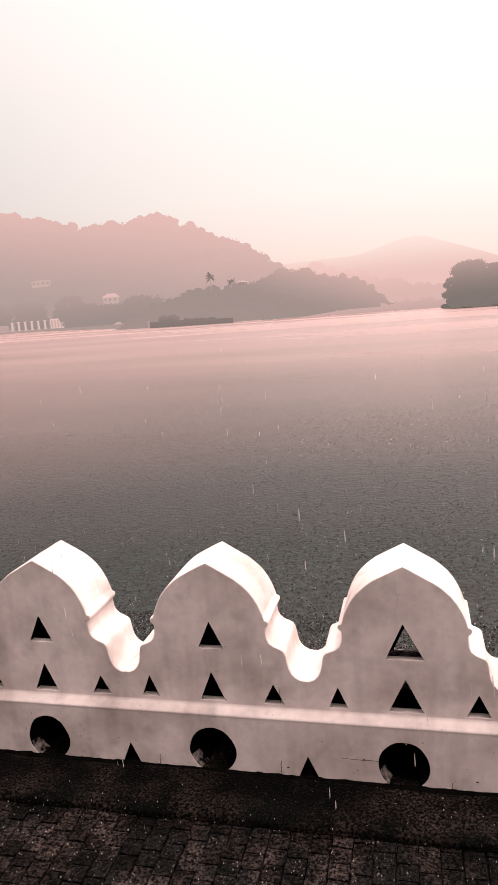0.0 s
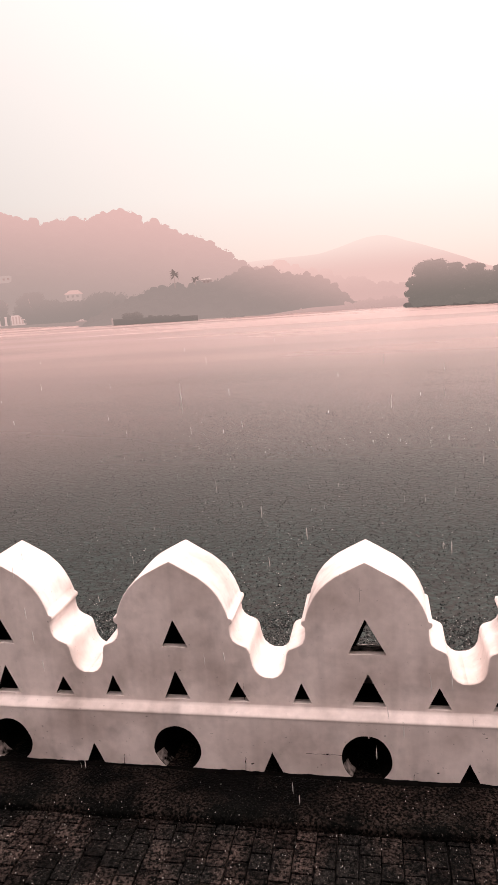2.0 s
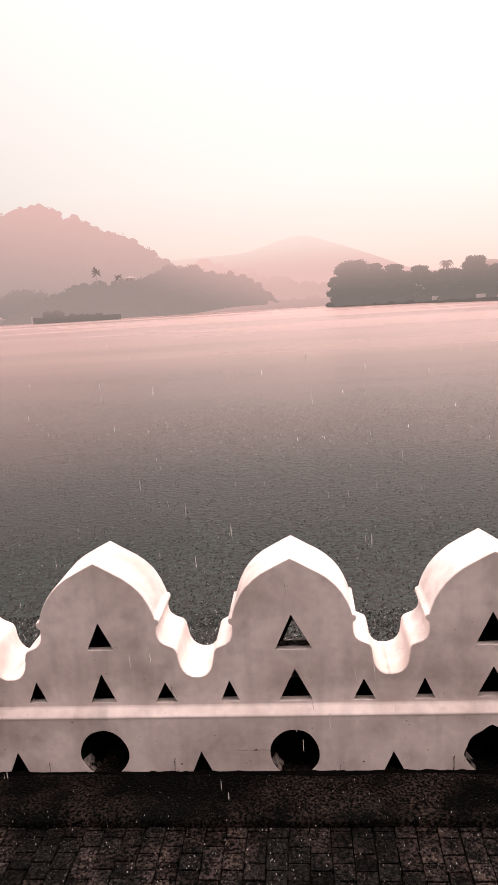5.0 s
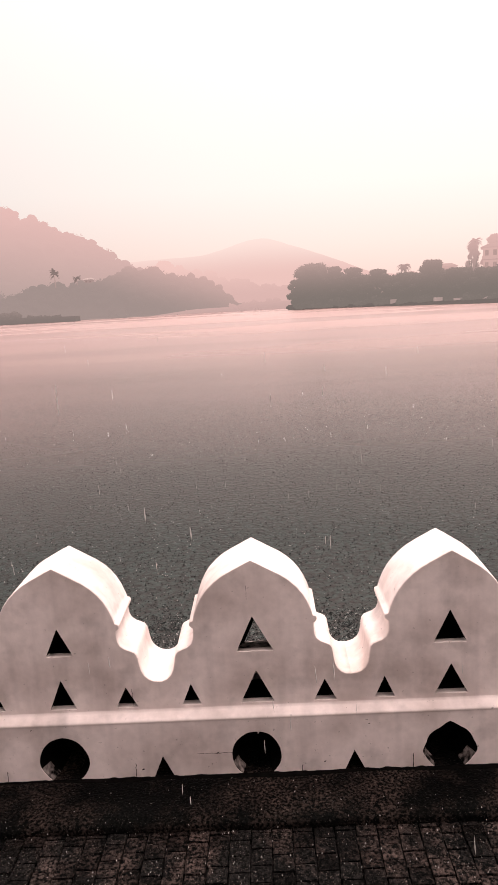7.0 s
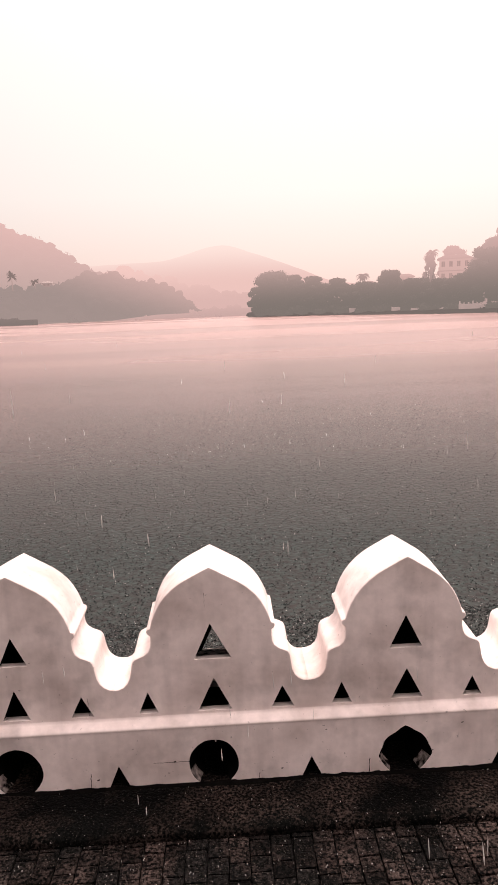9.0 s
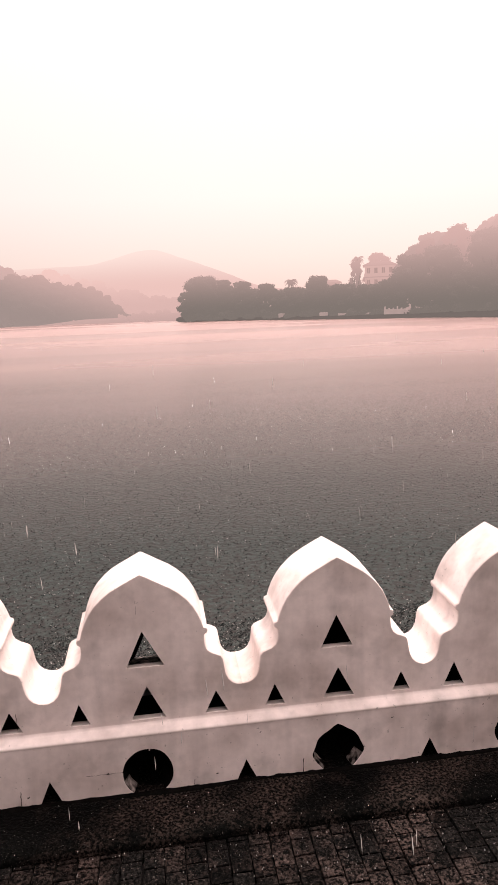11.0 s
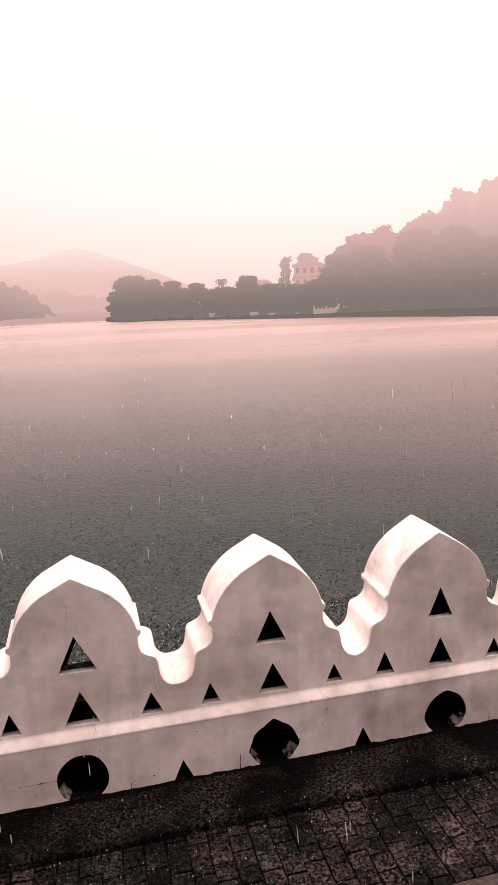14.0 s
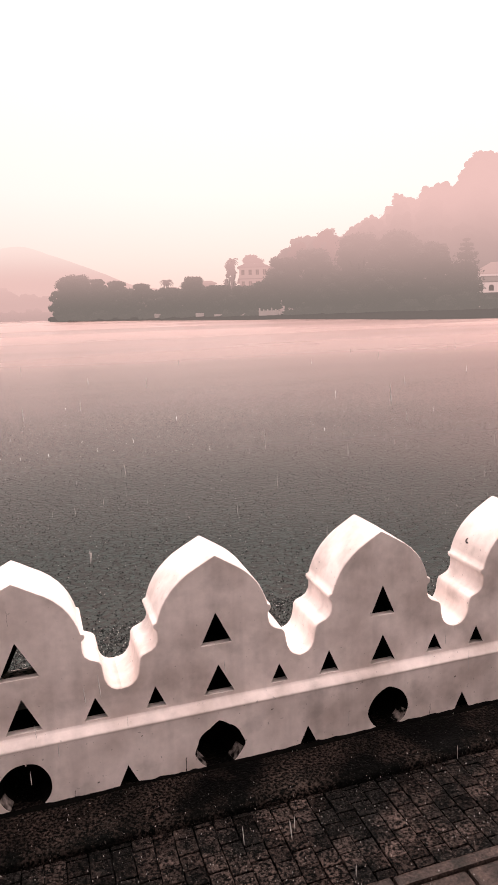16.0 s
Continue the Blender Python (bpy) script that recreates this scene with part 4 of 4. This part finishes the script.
# the islet carries its rain haze as emission too
hill_islet = misty("misty_islet", (0.215, 0.185, 0.175), (0.26, 0.215, 0.205), -1, 3, 0.0, 0.03)
islet()


def white_house():
    t = thing("lake_house", "white lakeside house with an arched veranda on a terrace", "house", (88.4, 121, 0))
    t.rotation_euler.z = radians(-30)
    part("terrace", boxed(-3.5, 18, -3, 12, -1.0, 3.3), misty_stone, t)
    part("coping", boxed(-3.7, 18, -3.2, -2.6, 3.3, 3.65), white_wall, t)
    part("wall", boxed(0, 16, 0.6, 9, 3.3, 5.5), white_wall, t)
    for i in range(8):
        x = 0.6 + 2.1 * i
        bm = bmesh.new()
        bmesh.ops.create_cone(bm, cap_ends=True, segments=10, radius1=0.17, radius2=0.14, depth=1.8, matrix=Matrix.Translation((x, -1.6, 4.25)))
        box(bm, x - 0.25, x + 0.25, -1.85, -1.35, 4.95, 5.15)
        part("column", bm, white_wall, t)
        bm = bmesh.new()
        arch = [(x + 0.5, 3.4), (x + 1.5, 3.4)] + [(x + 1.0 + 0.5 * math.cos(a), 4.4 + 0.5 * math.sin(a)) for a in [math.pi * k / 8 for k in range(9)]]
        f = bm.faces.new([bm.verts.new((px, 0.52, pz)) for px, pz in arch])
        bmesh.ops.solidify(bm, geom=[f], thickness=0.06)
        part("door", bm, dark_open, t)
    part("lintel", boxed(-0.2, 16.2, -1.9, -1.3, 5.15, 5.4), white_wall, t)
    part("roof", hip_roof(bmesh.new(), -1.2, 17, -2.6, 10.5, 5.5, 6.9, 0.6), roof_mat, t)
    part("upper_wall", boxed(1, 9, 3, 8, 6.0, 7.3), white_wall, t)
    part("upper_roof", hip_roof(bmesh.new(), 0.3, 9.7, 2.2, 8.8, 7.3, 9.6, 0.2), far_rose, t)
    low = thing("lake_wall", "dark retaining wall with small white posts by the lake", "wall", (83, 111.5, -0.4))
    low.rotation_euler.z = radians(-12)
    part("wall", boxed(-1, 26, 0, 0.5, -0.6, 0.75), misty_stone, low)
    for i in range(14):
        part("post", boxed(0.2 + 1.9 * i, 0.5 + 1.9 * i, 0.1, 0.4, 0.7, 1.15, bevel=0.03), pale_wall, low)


white_house()


def shelter():
    t = thing("shore_landing", "low whitewashed landing wall with short posts at the water", "landing", (49.3, 131.6, -0.3))
    t.rotation_euler.z = radians(-25)
    part("parapet", boxed(-3.4, 0.6, 0, 0.2, -0.3, 1.25, bevel=0.05), pale_wall, t)
    part("low_parapet", boxed(0.6, 3.6, 0, 0.2, 0.55, 0.95, bevel=0.05), pale_wall, t)
    part("floor", boxed(-3.5, 3.7, 0, 3, -0.4, 0.15), misty_stone, t)
    for i in range(9):
        x = -3.2 + 0.82 * i
        part("post", boxed(x - 0.14, x + 0.14, -0.04, 0.24, 0.1 if x > 0.6 else 1.2, (1.5 if i % 3 else 1.8) if x < 0.6 else 1.2, bevel=0.04), pale_wall, t)


shelter()
# low blocks added to stand for small white patches of unknown kind
for x, y, w in ((37.7, 148.2, 1.9), (40.6, 143.6, 1.7), (44.7, 138.8, 1.6), (30.5, 160, 1.5)):
    ob = new("pale_shore_block", mesh_of("pale_shore_block", boxed(-w / 2, w / 2, 0, 0.25, -0.9, 0.5 if x > 39 else 0.8, bevel=0.06), pale_wall))
    ob.location = (x, y, -0.1)
    tagged(ob, "short pale block added for white patches below the shore trees", "wall", "boundary walls")

# hairline cracks, drips and chips in the limewash
def blemish(name, pts, y, w, label, mat):
    """A thin uneven line along pts, 1.5 mm proud of the wall."""
    bm = bmesh.new()
    prev = None
    for i, (x, z) in enumerate(pts):
        k = w * (0.5 + abs(noise.noise((x * 40, z * 40, i))))
        d = Vector(pts[min(i + 1, len(pts) - 1)]) - Vector(pts[max(i - 1, 0)])
        q = Vector((-d.y, d.x)).normalized() * k
        row = [bm.verts.new((x + q.x, y - 0.0015, z + q.y)), bm.verts.new((x - q.x, y - 0.0015, z - q.y))]
        if prev:
            bm.faces.new((prev[0], prev[1], row[1], row[0]))
        prev = row
    part(name, bm, mat, parapet, label)


def wander(x0, z0, x1, z1, n, amp, seed):
    return [(x0 + (x1 - x0) * i / n + amp * noise.noise((i * 0.9, seed, 0)), z0 + (z1 - z0) * i / n + amp * noise.noise((i * 0.9, seed, 5))) for i in range(n + 1)]


blemish("crack", wander(-0.017, 0.86, -0.016, 0.925, 6, 0.003, 1), 0.0, 0.0010, "fine dark crack", half_shade_and_crack)
blemish("crack", wander(-0.575, 0.352, -0.578, 0.44, 7, 0.004, 2), 0.0, 0.0012, "fine dark crack", shade_and_grime)
blemish("crack", wander(-0.29, 0.118, 0.04 - 0.15, 0.117, 8, 0.004, 3), PLINTH, 0.0013, "fine dark crack", shade_and_grime)
blemish("drip", wander(0.004, 0.212, -0.012, 0.285, 8, 0.006, 4), PLINTH, 0.0035, "pale lime drip", plaster)
for i, (x, z, r) in enumerate(((-0.19, 0.118, 0.005), (-1.06, 0.272, 0.004), (0.52, 0.24, 0.004), (1.16, 0.236, 0.005), (1.02, 0.10, 0.004), (1.62, 0.25, 0.004), (2.2, 0.2, 0.006), (-0.55, 0.045, 0.006), (0.31, 0.052, 0.005))):
    blemish("stain", wander(x - r, z, x + r, z + 0.5 * r, 4, r * 0.5, 10 + i), PLINTH, r * 0.7, "dark spot", shade_and_grime)
for i, (x, z, h) in enumerate(((-0.585, 0.03, 0.05), (0.72, 0.02, 0.06), (1.35, 0.02, 0.05), (0.2, 0.01, 0.03), (-1.2, 0.02, 0.04), (2.05, 0.02, 0.05))):
    blemish("stain", wander(x, z - 0.02, x + 0.003, z + h, 6, 0.003, 30 + i), PLINTH, 0.002, "black algae streak", shade_and_grime)


# a black curl of old rope lying on one of the rounded tops
bm = bmesh.new()
mid, along, out_way = Vector((2.432, 0.19, 0.853)), Vector((0.447, 0, 0.894)), Vector((-0.894, 0, 0.447))
pts = [mid + along * 0.013 * math.cos(a) + Vector((0, 0.012 * math.sin(a), 0)) + out_way * 0.014 for a in [0.4 + 0.5 * q for q in range(8)]]
for pa, pb in zip(pts, pts[1:]):
    limb(bm, pa, pb, 0.0035, 0.003, 6)
part("stain", bm, shade_and_grime, parapet, "small black curl of dirt")


# wet silt where wall and footing meet, uneven
def silt():
    bm = bmesh.new()
    prev = None
    for i in range(1040):
        x = -6.5 + 0.0145 * i
        h = 0.006 + 0.012 * abs(noise.noise((x * 9, 0, 3))) + 0.010 * max(0, noise.noise((x * 31, 2, 3)))
        row = [bm.verts.new((x, PLINTH - 0.0025, h)), bm.verts.new((x, PLINTH - 0.014, h * 0.35)), bm.verts.new((x, PLINTH - 0.035, -0.004))]
        if prev:
            for k in range(2):
                bm.faces.new((prev[k], prev[k + 1], row[k + 1], row[k]))
        prev = row
    return bm


tagged(new("trim_silt", mesh_of("trim_silt", silt(), shade_and_grime)), "black wet silt and algae along the wall foot", "silt", kind="structure")

# ---- black core added behind the plinth openings to paint their shade, seaward face of the wall ----
tagged(new("wall_shade_core", mesh_of("wall_shade_core", boxed(-7, 9, 0.20, 0.308, -0.02, 0.3125), shade_and_grime)), "black core added for shade inside the wall's foot", "wall", kind="structure")


# ---- pavement blocks, kerb ----
kerb = thing("kerb", "row of worn pale concrete kerb slabs by the paving", "kerb", (0, 0, 0), kind="structure")
for i in range(17):
    for name, y0, y1, z in (("edging", -0.937, -0.883, -0.034), ("slab", -1.20, -0.947, -0.039)):
        bm = boxed(-0.445, 0.445, y0, y1, -0.25, z, bevel=0.011)
        for v in bm.verts:
            v.co.z += 0.004 * noise.noise((v.co.x * 4 + i, v.co.y * 9, 0))
            v.co.y += 0.003 * noise.noise((v.co.x * 3 + i, v.co.y * 5, 4))
        ob = part(name, bm, kerb_mat, kerb)
        ob.location.x = -7.2 + 0.9 * i + (0.3 if name == "slab" else 0.0)

paving = thing("paving", "dark wet grey brown concrete paving blocks", "paving", (0, 0, 0), kind="structure")
rng = random.Random(21)


def block(seed):
    bm = boxed(-0.0420, 0.0420, -0.0404, 0.0404, -0.05, 0.0, bevel=0.004)
    for v in bm.verts:
        v.co += Vector((noise.noise((v.co.x * 30, v.co.y * 30, seed)), noise.noise((v.co.y * 30, v.co.x * 30, seed + 9)), 0.7 * noise.noise((v.co.x * 40, v.co.y * 40, seed + 4)))) * 0.0028
    return mesh_of("block", bm, paver_mat)


blocks = [block(3.1 * i) for i in range(8)]
verts, faces = [], []
src = [([v.co.copy() for v in me.vertices], [tuple(p.vertices) for p in me.polygons]) for me in blocks]
for c in range(-78, 104):
    for r in range(-1, 7):
        x, y, cut = -0.0844 + 0.0892 * c, (-0.360 if c % 2 == 0 else -0.408) - 0.086 * r, 1.0
        if y < -0.85:
            y, cut = -0.8555, 0.5
            if c % 2:
                continue
        m = pose(x + rng.uniform(-0.002, 0.002), y + rng.uniform(-0.002, 0.002), -0.045 + rng.uniform(-0.003, 0.002), rng.uniform(-1.2, 1.2), rng.uniform(-1.2, 1.2), rng.uniform(-1.4, 1.4) + (180 if rng.random() < 0.5 else 0)) @ Matrix.Diagonal((1, cut, 1, 1))
        k = rng.randrange(8)
        if -1.3 <= x <= 2.5:
            ob = new("block", blocks[k])
            ob.parent = paving
            ob.matrix_basis = m
        else:
            o = len(verts)
            verts += [m @ v for v in src[k][0]]
            faces += [tuple(i + o for i in f) for f in src[k][1]]
rest = new("blocks_beyond", from_lists("blocks_beyond", verts, faces, paver_far))
rest.parent = paving
tagged(rest, kind="stuff")


# ---- rain ----
rain_mat = bpy.data.materials.new("rain_water_drop")
rain_mat.use_nodes = True
rb = rain_mat.node_tree.nodes["Principled BSDF"]
rb.inputs["Base Color"].default_value = (0.9, 0.86, 0.85, 1)
rb.inputs["Transmission Weight"].default_value, rb.inputs["Roughness"].default_value, rb.inputs["IOR"].default_value = 0.35, 0.2, 1.33
splash_mat = bpy.data.materials.new("splash_water")
splash_mat.use_nodes = True
rb = splash_mat.node_tree.nodes["Principled BSDF"]
rb.inputs["Base Color"].default_value = (0.006, 0.009, 0.009, 1)
rb.inputs["Roughness"].default_value, rb.inputs["IOR"].default_value = 0.25, 1.33


def splashes(name, label, mat, n, place, size, seed, tall=(0.5, 1.8)):
    """Small thrown-up crowns of water, one leaning spike and a low rim each."""
    rng = random.Random(seed)
    verts, faces = [], []
    for _ in range(n):
        x, y, z = place(rng)
        r = size * rng.uniform(0.5, 1.3)
        h = r * rng.uniform(*tall)
        k = len(verts)
        a0 = rng.uniform(0, 6.28)
        for i in range(5):
            a = a0 + i * 1.2566
            verts.append((x + r * math.cos(a), y + r * math.sin(a), z - 0.004))
        verts.append((x + rng.uniform(-0.5, 0.5) * r, y + rng.uniform(-0.5, 0.5) * r, z + h))
        faces += [(k + i, k + (i + 1) % 5, k + 5) for i in range(5)]
    ob = new(name, from_lists(name, verts, faces, mat))
    return tagged(ob, label, "rain splash", kind="stuff")


def on_lake(rng):
    d = 4.0 * (5.0 ** (rng.random() ** 1.35))
    a = radians(rng.uniform(-46, 50))
    return 0.1 + d * math.sin(a), max(0.5, -2.9 + d * math.cos(a)) if d > 5 else 2.2 + rng.random(), WATER


splashes("lake_splashes", "small dark rain splashes all over the lake", splash_mat, 60000, on_lake, 0.0120, 5, (0.3, 1.0))
splashes("bright_lake_splashes", "bright drops thrown up from the lake surface", rain_mat, 9000, on_lake, 0.0060, 6)
# pale specks: rain splashes, and stand-ins for glints on the wet ground
splashes("pavement_splashes_and_glints", "bright specks for rain splashes and wet glints on the pavement", rain_mat, 1500, lambda q: (q.uniform(-2.5, 4), q.uniform(-1.1, -0.06), -0.035 if q.random() < 0.6 else 0.002), 0.0019, 7)


def falling_rain():
    rng = random.Random(17)
    verts, faces = [], []
    for _ in range(190):
        d = rng.uniform(1.6, 9.0)
        a = radians(rng.uniform(-38, 42))
        x, y = 0.12 + d * math.sin(a), -2.94 + d * math.cos(a)
        z = rng.uniform(0.1 if y < 0 else -0.6, 2.0 - 0.02 * d)
        n, w = rng.uniform(0.03, 0.085), rng.uniform(0.0008, 0.0020)
        lean = rng.uniform(-0.1, 0.02)
        k = len(verts)
        for i, (f, g) in enumerate(((0, 0), (0.3, 1), (0.75, 0.8), (1, 0))):
            for q in range(4):
                b = q * 1.5708
                verts.append((x + lean * n * f + w * g * math.cos(b), y + w * g * math.sin(b), z + n * f))
        for i in range(3):
            for q in range(4):
                p = (q + 1) % 4
                faces.append((k + 4 * i + q, k + 4 * i + p, k + 4 * i + 4 + p, k + 4 * i + 4 + q))
    ob = new("falling_rain", from_lists("falling_rain", verts, faces, rain_mat))
    return tagged(ob, "thin bright streaks of falling rain drops", "rain", kind="stuff")


falling_rain()
